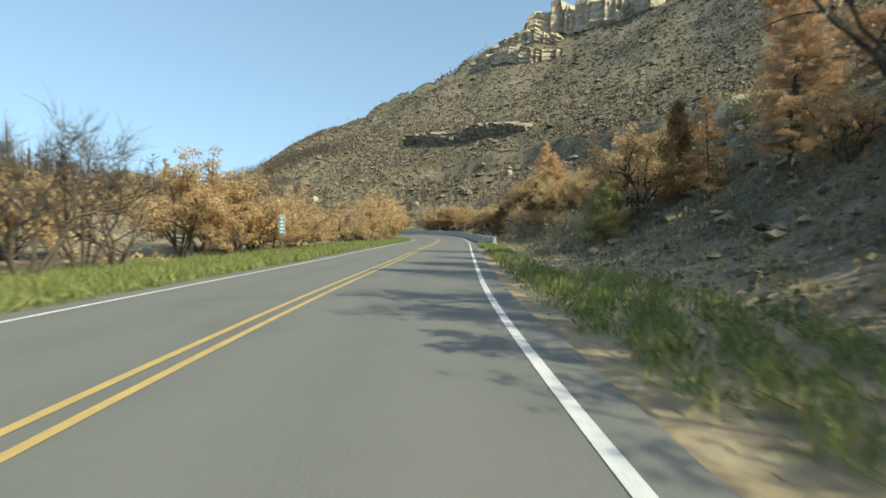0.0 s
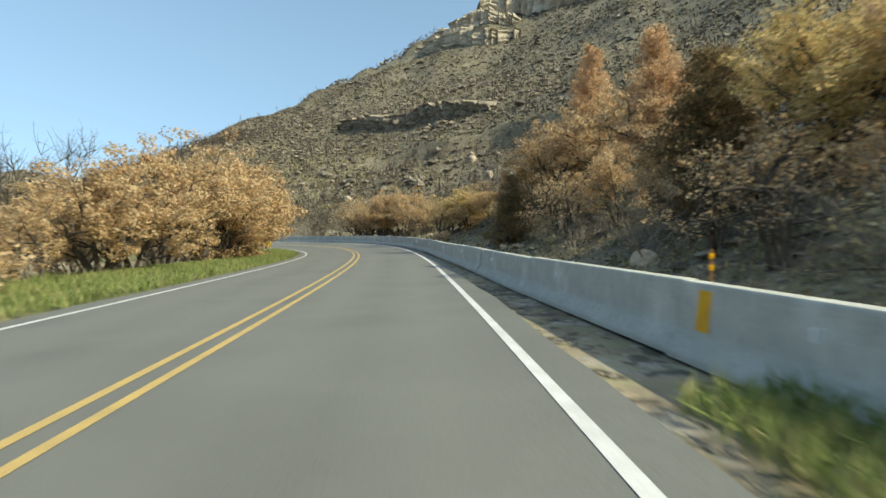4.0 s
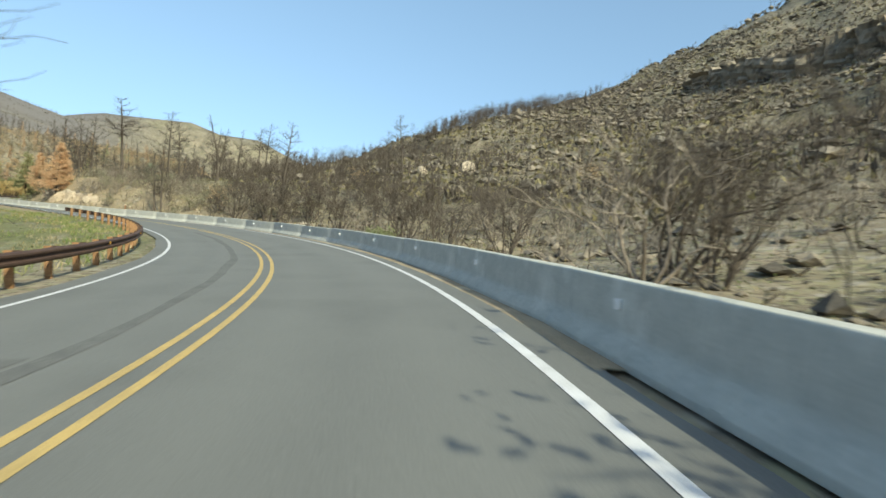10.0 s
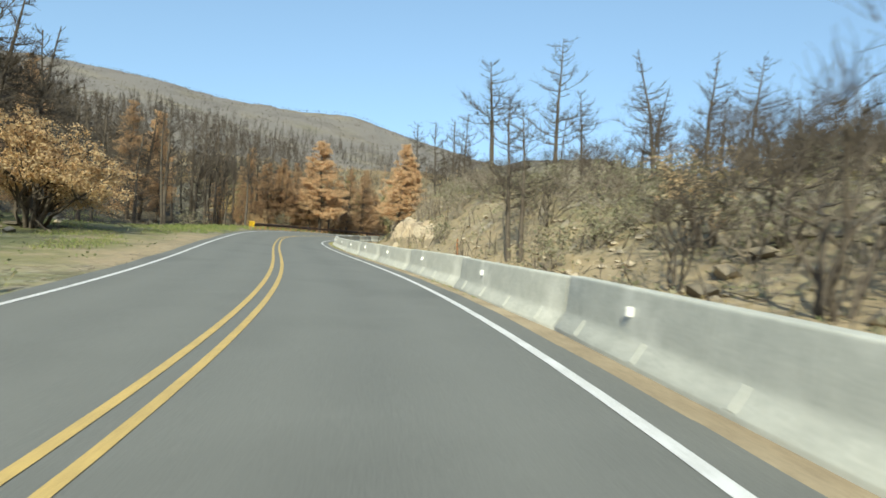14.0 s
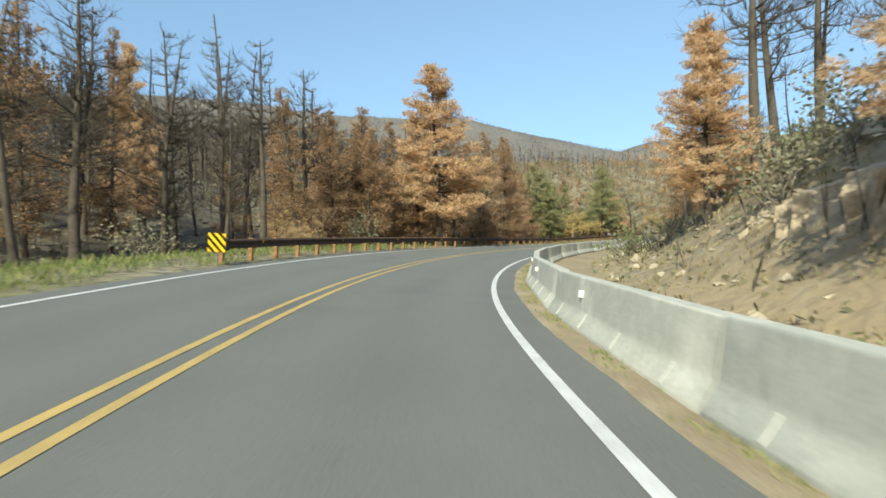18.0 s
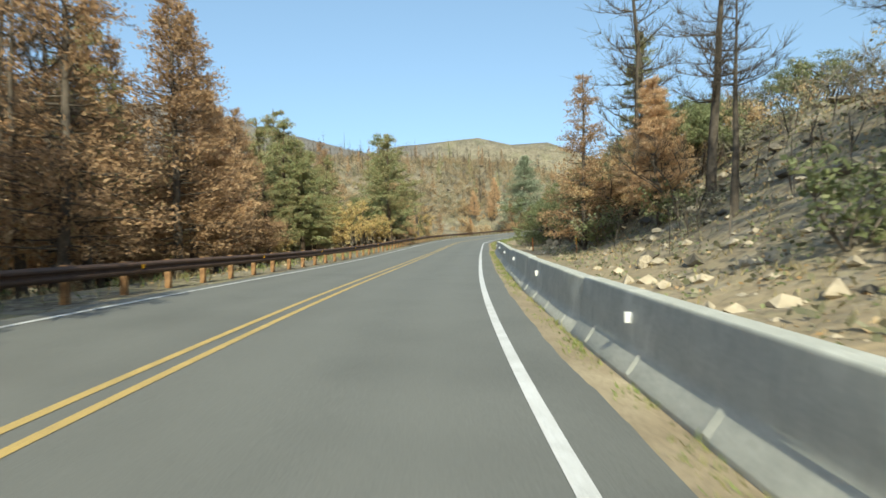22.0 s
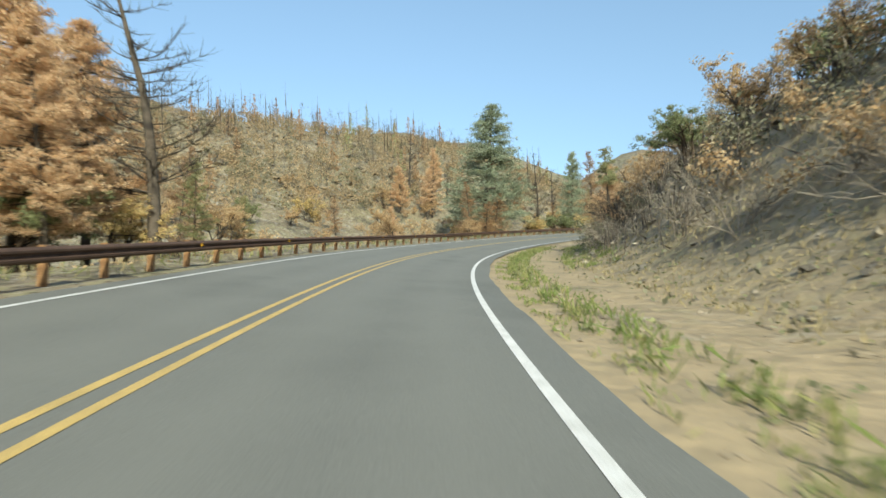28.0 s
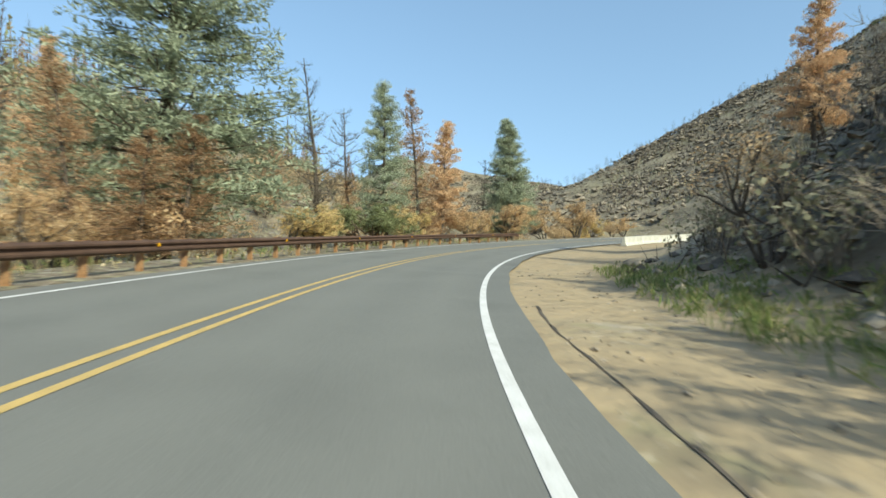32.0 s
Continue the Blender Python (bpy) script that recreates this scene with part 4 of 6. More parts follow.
# one of each, then copies
KINDS = {
    "oak": [oak(11 + k, 5.0, 5 + k % 3, M_OAKLEAF, M_BARK, 72, 0.115, label="scrub oak with dry tan-orange leaves after a fire") for k in range(3)],
    "oak_mid": [oak(21 + k, 5.0, 5, M_OAKLEAF, M_BARK, 40, 0.15, label="scrub oak with dry tan-orange leaves after a fire") for k in range(2)],
    "gold": [oak(31 + k, 4.5, 6, M_OAKGOLD, M_BARK, 72, 0.11, label="scrub oak with yellow and green leaves") for k in range(2)],
    "thinoak": [oak(41 + k, 5.5, 5, M_OAKLEAF, M_BARK, 12, 0.12, label="half-burnt scrub oak with few dry leaves") for k in range(2)],
    "bareoak": [bare_oak(51 + k, 5.5, 4 + k, "burnt leafless oak with crooked black branches", M_BARK, 0.7) for k in range(3)],
    "greenoak": [oak(61 + k, 4.5, 6, M_GREENLEAF, M_PBARK, 74, 0.105, label="green leafy scrub oak beside the road") for k in range(2)],
    "pine_o": [pine(71 + k, 13, 0.22, M_RUSTNEEDLE, M_BARK, "scorched pine with orange-brown dead needles", 0.16, 1.0, 0.27, ragged=0.32, clump=64, tuft=0.19, tiers=0.64, puff=0.3) for k in range(3)],
    "pine_og": [pine(76, 9, 0.16, M_RUSTNEEDLE, M_BARK, "young pine on the bank, scorched orange below a green top", 0.3, 1.0, 0.22, ragged=0.85, clump=60, tuft=0.17, puff=0.26, top=M_GREENNEEDLE)],
    "pine_b": [pine(81 + k, 13, 0.2, M_BROWNNEEDLE, M_BARK, "dead pine with thin rust-brown needles", 0.1, 2.6, 0.23, ragged=0.55, tuft=0.17) for k in range(2)],
    "pine_g": [pine(91 + k, 13, 0.22, M_GREENNEEDLE, M_PBARK, "green living pine at the forest edge", 0.16, 1.0, 0.25, ragged=0.5, clump=70, tuft=0.19, puff=0.29) for k in range(3)],
    "pine_s": [pine(96 + k, 14, 0.24, M_BLUENEEDLE, M_PBARK, "tall blue-green fir with dense boughs", 0.1, 1.0, 0.25, ragged=0.3, clump=42, tuft=0.2, tiers=0.5, puff=0.33) for k in range(2)],
    "juniper": [pine(141, 4, 0.12, M_GREENNEEDLE, M_BARK, "dense dark green juniper on the slope", 0.03, 7.0, 0.42, "juniper", 0.12, 0.4)],
    "juniper_b": [pine(143 + k, 5, 0.14, M_MIXNEEDLE, M_BARK, "half-scorched juniper, brown and dark green", 0.05, 5.5, 0.36, "juniper", 0.13, 0.5) for k in range(2)],
    "juniper_o": [pine(146, 5, 0.14, M_RUSTNEEDLE, M_BARK, "scorched orange-brown juniper on the slope", 0.05, 5.5, 0.32, "juniper", 0.13, 0.5)],
    "dead": [bare_pine(101 + k, 13, 0.24, "burnt bare pine with black trunk and dead boughs", 0.22 + 0.1 * k, 1.5, 0.05, 0.27) for k in range(4)],
    "pole": [bare_pine(111 + k, 11, 0.14, "charred pole-like pine trunk with short stubs", 0.4, 0.3, 0.1, 0.07) for k in range(3)],
    "shrub_g": [shrub(121 + k, 1.3, M_GREENLEAF, "low green shrub on burnt ground") for k in range(2)],
    "shrub_s": [shrub(126 + k, 1.6, M_GREYLEAF, "grey-brown dry brush on the bank", 500) for k in range(2)],
    "shrub_o": [shrub(131 + k, 1.8, M_OAKLEAF, "low oak brush with dry orange leaves", 800, 0.12) for k in range(2)],
    "twig": [shrub(136 + k, 1.8, M_OAKLEAF, "leafless grey brush of dead twigs", 0) for k in range(2)],
}
SIZE = {"oak": 5.6, "oak_mid": 5.6, "gold": 5.0, "thinoak": 6.0, "bareoak": 6.0, "greenoak": 5.0, "pine_o": 13, "pine_b": 13, "pine_og": 9, "pine_g": 13, "pine_s": 14, "dead": 13, "pole": 11, "juniper": 4, "juniper_b": 5, "juniper_o": 5, "shrub_g": 1.3, "shrub_s": 1.6, "shrub_o": 1.8, "twig": 1.8}
used = set()
prng = np.random.RandomState(5)


def plant(kind, x, y, height, variant=None, wide=1.0, lean=0.0):
    """Stand one tree of that kind and height on the ground at x, y."""
    opts = KINDS[kind]
    k = prng.randint(len(opts)) if variant is None else variant % len(opts)
    f = height / SIZE[kind]
    z = float(land(x, y)[0]) - 0.05
    m = pose(x, y, z, lean * prng.normal(), lean * prng.normal(), prng.rand() * 360)
    if (kind, k) in used:
        t = copy_thing(opts[k], m)
        t.matrix_basis = m @ Matrix.Diagonal((f * wide, f * wide, f, 1))
    else:
        used.add((kind, k))
        t = opts[k]
        t.matrix_basis = m @ Matrix.Diagonal((f * wide, f * wide, f, 1))
    return t


def plant_at(kind, s, l, height, variant=None, wide=1.0, lean=0.0):
    x, y, _ = at(s, l)
    return plant(kind, float(x), float(y), height, variant, wide, lean)


def grove(n, s0, s1, l0, l1, kinds, h0, h1, gap=2.0, lean=3.0):
    """n trees strewn between stations and offsets; kinds: name to share."""
    names, shares = list(kinds), np.array(list(kinds.values()), float)
    shares /= shares.sum()
    put = []
    for _ in range(n * 6):
        if len(put) >= n:
            break
        s, l = s0 + (s1 - s0) * prng.rand(), l0 + (l1 - l0) * prng.rand()
        if any((s - a) ** 2 + (l - b) ** 2 < gap * gap for a, b in put):
            continue
        put.append((s, l))
        k = names[prng.choice(len(names), p=shares)]
        if k == "oak" and abs(l) > 15:
            k = "oak_mid"
        f = 0.3 if k.startswith("shrub") or k == "twig" else (0.5 if "oak" in k or k == "gold" else 1.0)
        plant_at(k, s, l, (h0 + (h1 - h0) * prng.rand()) * f, lean=lean)


# ---- placing: landmarks first ----
# landmark trees by kind: x, y, height, spread
for x, y, h, w in ((-13.8, 29.4, 5.2, 1.1), (-14.3, 33.3, 5.3, 1), (-12.6, 27.2, 3, 1), (-13.3, 34.2, 3.4, 1.1), (-13.5, 37.7, 3, 1.1), (-13.7, 43.2, 3.4, 1.2), (-13.9, 51.6, 4.3, 1.2), (-14.7, 70.6, 5.5, 1.2), (-15.1, 26.5, 5.7, 1), (10.2, 52.4, 4.2, 1.1), (10.7, 63.8, 3.2, 1.1), (8.1, 74.8, 4.8, 1.1), (10.2, 52.4, 4.3, 1.1), (10.4, 48.2, 3.5, 1.2), (9.1, 58, 4.6, 1), (9.9, 61.3, 4.3, 1.1), (11.3, 18, 2.9, 1.1), (-16.9, 86.2, 7.5, 1.2), (-14.9, 72.8, 4.8, 1.2), (-14.5, 66.6, 3.4, 1.2),):
    plant("oak", x, y, h, None, w)
for x, y, h, w in ((-14.3, 62.3, 3, 1.1), (-18.7, 94.6, 8.5, 1.1), (-20.3, 100.8, 8.5, 1.15), (3.1, 100.5, 3.5, 1), (1.3, 101.4, 3.9, 1.1), (-6.5, 120.8, 7, 1.2), (-8.4, 121, 7.2, 1.2), (-5.4, 117.5, 6.5, 1.1), (-10.6, 123.9, 6.1, 1.1), (-98, 141.2, 6.7, 1.1), (-97, 141.2, 7.1, 1.1), (-140.1, 153.8, 2.7, 1), (-137.1, 152, 2.5, 1), (-146.5, 185.8, 5.2, 0.72), (-161.4, 193, 5.2, 0.72), (-138.2, 179.2, 4.9, 1), (-141.6, 180.7, 5.9, 1.1), (-165.3, 194.3, 5.0, 1.0), (-175.5, 203.8, 5.6, 1.1),):
    plant("oak", x, y, h, None, w)
for x, y, h, w in ((-221.2, 251.1, 4.6, 1.2), (-216.4, 246.7, 3.5, 1.2), (-222.4, 249.2, 4.4, 1.1), (-250.4, 306.6, 5.2, 1.3), (-248.3, 314.2, 5.2, 1.3), (-251.8, 298.2, 3.9, 1.3), (-248.5, 256.3, 3, 1.1), (-245.6, 321.7, 5.9, 1.2), (12.5, 46.2, 2.6, 1.2), (12.5, 42.8, 2.5, 1.1), (-218.1, 245.8, 3.2, 1.1), (-219.9, 250.9, 2.9, 1.1), (-211.5, 246.6, 3.7, 1.1), (-206.4, 239.6, 3.7, 1.1), (-16.4, 78.6, 7.6, 1.1), (-16.2, 82.4, 8.6, 1.1), (-16.2, 86.1, 8.8, 1.1), (-17.6, 89.6, 9, 1.1), (-17.2, 93.4, 7.8, 1.1), (-18.9, 96.6, 7.8, 1.1),):
    plant("oak", x, y, h, None, w)
for x, y, h, w in ((9.5, 86, 7, 1.1), (10.8, 82, 7, 1.1), (-19.1, 100.4, 7, 1.1), (-20.7, 103.6, 6.6, 1.1), (-22.6, 105.7, 6.8, 1.1), (8.8, 32.1, 6, 1.2), (6.6, 91.2, 6.2, 1.2), (8.4, 94, 6, 1.2)):
    plant("oak", x, y, h, None, w)
for x, y, h, w in ((-12.6, 14.2, 6.2, 1), (-13.3, 17.2, 5.9, 1), (-23.8, 108.3, 8.5, 1), (-13.1, 127.6, 5.5, 1.1), (-16.1, 133.4, 6.1, 1), (-21.2, 139.9, 6.7, 1), (-29.2, 146.4, 4.7, 1), (-40.2, 154.3, 5.2, 1.1), (-20, 138.7, 4.5, 1.2), (-53.3, 162.4, 6.4, 1), (-41.7, 155.2, 4.9, 1.1), (-34.5, 150.4, 4, 1.2), (-64.4, 164, 7, 1.3),):
    plant("bareoak", x, y, h, None, w)
for x, y, h, w in ((-73.4, 167.4, 6.2, 1), (-61.1, 166.7, 5.5, 1.1), (-85.6, 175.9, 5.6, 1), (-68.9, 163.4, 6.1, 1.2), (-90.6, 172, 4.5, 1), (-94.2, 168.2, 3.5, 1.2), (-101.2, 170.5, 3.5, 1.1), (-159.4, 189.6, 4.8, 1.1), (-179.9, 204, 4.4, 1.2), (-173.9, 198.8, 3.5, 1.2), (-32.9, 124.9, 7.6, 1.1), (-42.1, 101.6, 16.8, 1.1),):
    plant("bareoak", x, y, h, None, w)
for x, y, h, w in ((-13.8, 19.6, 4.3, 1), (4.6, 79.7, 4.3, 1.2), (-8.8, 123.8, 7.7, 1.3), (-11.5, 128, 7.8, 1.2), (-12.5, 128.7, 7.6, 1.1), (-3.9, 114.1, 4.5, 1.2), (-11.6, 129.8, 6.6, 1.1), (9.6, 10.5, 8, 1.1)):
    plant("thinoak", x, y, h, None, w)
for x, y, h, w in ((6.5, 29.6, 3.5, 1),):
    plant("juniper", x, y, h, None, w)
for x, y, h, w in ((9.7, 35.3, 4.4, 1), (8.2, 63.6, 4.9, 1), (9.7, 65.2, 4.7, 1), (-0.9, 103.4, 5.0, 1.5), (1.2, 104.6, 4.6, 1.4), (-203.4, 198.6, 5.9, 1.2), (-193.6, 190.5, 6, 1.1), (-190.6, 188.5, 3.6, 1.1), (-197.3, 193.6, 4.3, 1.1), (-219.9, 211.4, 2.8, 1.1), (-251.7, 272.9, 2.7, 1.2), (-252, 271.7, 3.2, 1.3), (-252.9, 286.9, 3.9, 1.2),):
    plant("gold", x, y, h, None, w)
for x, y, h, w in ((10, 28.8, 5.2, 0.75), (6.6, 67.4, 5.5, 1), (7.6, 67.8, 5.1, 1), (4.1, 88.6, 4.1, 1), (2.4, 83.2, 4.4, 1.1), (-246.8, 251.6, 1.6, 1.1), ):
    plant("juniper_b", x, y, h, None, w)
for x, y, h, w in ((4.2, 56.6, 1.8, 1), (5.1, 56.9, 1.7, 1), (-222.2, 243.6, 1.7, 1.2),):
    plant("shrub_s", x, y, h, None, w)
for x, y, h, w in ((10.2, 79.1, 8, 0.9), (4.2, 95.9, 3.9, 0.8),):
    plant("juniper_o", x, y, h, None, w)
for x, y, h, w in ((11.2, 21, 6.5, 1), (-153.5, 138.5, 16.1, 0.65), (-125.5, 169.0, 7.2, 1.15), (-114.6, 167.1, 6, 1.2), (9.5, 90.5, 9.5, 1), (11, 93.5, 10, 1), (16, 9.5, 8.5, 1), (14.9, 27.3, 9, 0.9), (14.2, 20.3, 7.5, 0.9), (-175.6, 174.8, 9.3, 1), (-160.1, 189.7, 6.2, 1.1), (-216.4, 208.9, 7.2, 1.1), (-218.7, 208.3, 9.5, 1.3), (-222.8, 210.7, 9.7, 1.2), (-274.3, 271.5, 12.8, 0.8), (-274.5, 264.5, 8.6, 1), (-250.5, 245, 5.2, 1), (-254.1, 296.5, 12.4, 0.9),):
    plant("pine_o", x, y, h, None, w)
for x, y, h, w in ((-225.7, 281.2, 8.2, 1), (-152.6, 162.6, 14.7, 1.3), (-113.4, 166, 8.6, 1.1),):
    plant("pine_o", x, y, h, None, w)
for x, y, h, w in ((10.1, 25.6, 4.9, 1.1), (-170.9, 172.5, 12.2, 1.15), (-143, 152.3, 10.8, 1.0), (-149.3, 156.7, 9.5, 1.0), (-149.7, 153.5, 10.5, 1.0), (-155.8, 158.3, 8.5, 1.0), (-150.8, 155.9, 11.9, 1.1), (-139.6, 120, 11.2, 0.6), (-138.2, 123.7, 12.9, 0.6), (-141, 124.7, 10.3, 0.6), (-146.4, 139.6, 15.7, 0.6), (-147, 154.4, 10.2, 1.1), (-146.7, 150.8, 9.8, 0.8), (-151.7, 155.7, 10.2, 1.1), (-153.4, 154.3, 10.8, 1), (-154, 155.9, 10.1, 1), (-158.4, 156.4, 11, 1), (-177.9, 175.3, 14.6, 0.9), (-172.9, 173.4, 13.8, 0.9), (-170.4, 169.7, 9.8, 1), (-183.4, 178.1, 11.1, 1.1), (-180.3, 177.1, 10, 1), (-182.1, 178.5, 9.8, 1), (-204.1, 192.8, 13.2, 1), (-255.4, 294.1, 15.3, 0.9),):
    plant("pine_b", x, y, h, None, w)
for x, y, h, w in ((-250.9, 263.2, 6.2, 1.7), (-250.2, 260.8, 5.0, 1.7), (-251.5, 259.2, 8.1, 1), (-165, 151.7, 14.4, 1), (-165.8, 191.3, 9.4, 1.1),):
    plant("pine_b", x, y, h, None, w)
for x, y, h, w in ((-12.5, 61.4, 1.8, 1.2), (-1, 98.7, 1.2, 1.2), (-1.3, 98.4, 1.3, 1), (-240.6, 241.4, 2.6, 1), (-28.6, 117.5, 2.4, 1.2),):
    plant("shrub_o", x, y, h, None, w)
for x, y, h, w in ((-21.6, 137.8, 4, 1.2), (-214.7, 234.9, 1.9, 1.2), (-211.8, 232.9, 1.7, 1.2), (-221.9, 242.9, 1.3, 1.2), (-227.3, 256, 2.3, 1.3), (-224.8, 250.7, 1.8, 1.3), (-217.6, 238.9, 1.7, 1.2), (-216.4, 237.2, 1.5, 1.2),):
    plant("twig", x, y, h, None, w)
for x, y, h, w in ((-85.1, 164.4, 8.1, 1), (-94.8, 180.2, 6.4, 1), (-125.4, 176.8, 12.2, 1), (-84.1, 164.5, 7.1, 1.1), (-125.2, 170.7, 11.8, 1), (-129, 176.7, 12.4, 1), (-110.7, 171.1, 5, 1), (-104.1, 169.7, 5, 1), (-153.3, 145.2, 17.5, 0.9), (-155.7, 135.2, 16.5, 0.9), (-149.5, 127.7, 12.1, 0.8), (-128.9, 174.6, 12.2, 1), (-140, 180, 12.8, 1), (-153.2, 147.4, 13.1, 0.9), (-152.4, 149.3, 14.9, 1), (-144.7, 182.1, 13.7, 1), (-164.9, 195.6, 14.3, 1), (-151.2, 188, 6.7, 1), (-136.4, 174.8, 6.8, 1), (-157.8, 189.7, 11.7, 1),):
    plant("dead", x, y, h, None, w)
for x, y, h, w in ((-150, 185.8, 7, 1), (-167.1, 168.4, 10.1, 1), (-155.1, 186.5, 7.4, 1), (-218.7, 212.2, 10.8, 1.35), (-282, 272, 14.2, 0.8), (-256.8, 280.6, 14.6, 0.9), (-256.9, 284.2, 11.8, 0.9), (-254.8, 309.4, 10.9, 0.9), (-165.3, 167.7, 9.3, 1), (-168.4, 169.3, 10.6, 1), (-111.7, 175, 13.4, 1.35), (-150, 146, 15.4, 0.9), (-67, 131.7, 17.4, 1), (-164.7, 194.2, 11, 1),):
    plant("dead", x, y, h, None, w)
for x, y, h, w in ((-152.3, 131.1, 13.9, 1),):
    plant("pole", x, y, h, None, w)
for x, y, h, w in ((-190.9, 185.2, 9.7, 1.2), (-198.5, 196.9, 12.4, 1.3), (-189.5, 184.1, 10.1, 1.2), (-207.5, 201.6, 14, 1.3), (-198, 184.4, 15.3, 1.1), (-193.1, 185.7, 9.7, 1.3), (-186.4, 180.5, 11.2, 1.1), (-189.2, 182.7, 11.9, 1.1), (-192, 186, 9.8, 1.2), (-200.8, 190.2, 11.1, 1), (-217.2, 205.2, 14, 1.0), (-221.5, 214.4, 4.2, 0.9), (-224.9, 217.8, 3, 1), (-224.9, 268.9, 6.5, 0.8), (-165.3, 195.9, 10, 0.9),):
    plant("pine_g", x, y, h, None, w)
for x, y, h, w in ((-191.3, 209.3, 2.5, 1), (-185.6, 205.2, 2.5, 1), (-41, 151.8, 1.2, 1), (-40.2, 151, 1.1, 1), (-39.6, 150.4, 1.2, 1), (-39.7, 151.7, 1.3, 1), (-33.1, 124.8, 1.5, 1),):
    plant("shrub_g", x, y, h, None, w)
for x, y, h, w in ((-178.5, 202.3, 4.8, 1.1), (-200.8, 194, 8, 1), (-203.7, 197.6, 8, 1.1), (-187.3, 209, 7.3, 1.1), (-182.6, 205.3, 4.8, 1.1), (-179.8, 205.8, 4.8, 1.1), (-176.7, 203.3, 4.8, 1.1), (-173.4, 199.7, 4.4, 1.1), (-211.9, 238.5, 4.6, 1.1), (-252.8, 282.3, 4, 1.3), (-253.3, 280.7, 4.3, 1.3), (-204.1, 237, 3.5, 1.1), (-220, 257.2, 4, 1.1), (-170, 198.7, 4.5, 1.1), (-174.4, 202.8, 4.5, 1.1),):
    plant("greenoak", x, y, h, None, w)
for x, y, h, w in ((-255.9, 288.4, 14.7, 0.9), (-251.4, 311, 15, 0.9), (-251.2, 310.4, 14.8, 1), (-255.2, 265.6, 20.1, 1.5),):
    plant("pine_s", x, y, h, None, w)
for x, y, h, w in ((-220.05, 243.15, 6.8, 1.1),):
    plant("pine_og", x, y, h, None, w)


# ---- groves ----
grove(40, 0, 150, -20, -8.6, {"oak": 7, "thinoak": 2, "shrub_o": 4, "bareoak": 1}, 9.5, 13, 2.2)
grove(26, 0, 156, -34, -18, {"oak": 4, "bareoak": 4, "thinoak": 4, "pole": 1, "dead": 1}, 8, 13, 3)
grove(14, 36, 100, 17, 30, {"oak": 4, "shrub_o": 3, "juniper_b": 1, "shrub_s": 2}, 7, 9, 3)
grove(38, 98, 160, 11, 32, {"oak": 5, "gold": 1, "thinoak": 4, "bareoak": 4, "shrub_o": 2, "twig": 2}, 7, 10, 2.6)
grove(44, 145, 232, 11, 40, {"bareoak": 8, "thinoak": 1, "twig": 2}, 7, 11, 2.8)
grove(26, 196, 234, 12, 30, {"bareoak": 9, "twig": 3}, 7.5, 11.5, 2.4)
grove(22, 222, 256, 10, 22, {"twig": 4, "shrub_s": 8, "bareoak": 1}, 6, 8.5, 1.6)
grove(34, 222, 275, 17, 50, {"dead": 4, "bareoak": 6}, 8, 11.5, 3)
grove(110, 205, 306, -64, -30, {"pole": 7, "dead": 8, "pine_b": 1}, 8, 14, 2.6)
grove(64, 212, 306, -32, -16, {"pole": 5, "dead": 8, "pine_b": 1}, 11, 17, 2.6)
grove(26, 288, 322, -18, -8, {"pine_b": 5, "shrub_s": 3, "shrub_o": 1, "dead": 6}, 7, 13, 2.0)
grove(50, 312, 362, -36, -12, {"pine_g": 4, "pine_b": 5, "pine_o": 1, "gold": 3, "greenoak": 2, "dead": 1}, 8, 13, 2.4)
grove(30, 284, 318, 14, 40, {"dead": 3, "bareoak": 5, "pole": 4, "twig": 4}, 7, 12, 2.5)
grove(14, 316, 338, 12, 26, {"oak": 1, "shrub_o": 2, "bareoak": 3, "twig": 3}, 6, 7.5, 2.1)
grove(38, 330, 358, 9, 25, {"greenoak": 6, "thinoak": 2, "gold": 1, "bareoak": 3, "shrub_s": 5, "twig": 1}, 6.5, 9.5, 2.0)
grove(46, 354, 396, 13.2, 19, {"oak": 2, "greenoak": 3, "gold": 1, "shrub_s": 4, "shrub_o": 4, "shrub_g": 3, "twig": 2}, 6.5, 9.5, 1.7)
grove(16, 350, 366, 9, 15, {"shrub_g": 4, "shrub_s": 4, "shrub_o": 1, "twig": 1}, 4, 7, 1.5)
grove(58, 406, 446, 9.6, 26, {"twig": 8, "shrub_s": 4, "bareoak": 3, "thinoak": 1}, 7, 10, 1.6)
grove(110, 340, 500, -34, -8.5, {"oak": 4, "gold": 2, "shrub_o": 9, "pine_b": 1, "greenoak": 1, "shrub_s": 2}, 5, 9.5, 2.0)
grove(50, 340, 500, -60, -30, {"oak": 4, "thinoak": 1, "shrub_o": 3, "dead": 2, "pole": 0.6, "twig": 3}, 6, 10, 3)
grove(22, 456, 565, 14, 40, {"oak": 4, "thinoak": 4, "bareoak": 3, "shrub_o": 3}, 6, 10, 2.6)
grove(18, 470, 566, -30, -8, {"oak": 5, "gold": 2, "thinoak": 2}, 7, 10, 2.4)
grove(5, 31, 45, 11, 13.5, {"oak": 3, "thinoak": 1}, 12, 14, 2.4)
grove(16, 98, 128, 9, 13, {"twig": 3, "shrub_s": 3, "shrub_o": 2, "thinoak": 2}, 6, 9, 2)
grove(34, 236, 280, 10.8, 17, {"twig": 5, "shrub_s": 6}, 6, 8.5, 1.3)
grove(18, 66, 100, 10, 22, {"shrub_s": 4, "shrub_g": 2, "twig": 2, "shrub_o": 2}, 5, 9, 2.5)
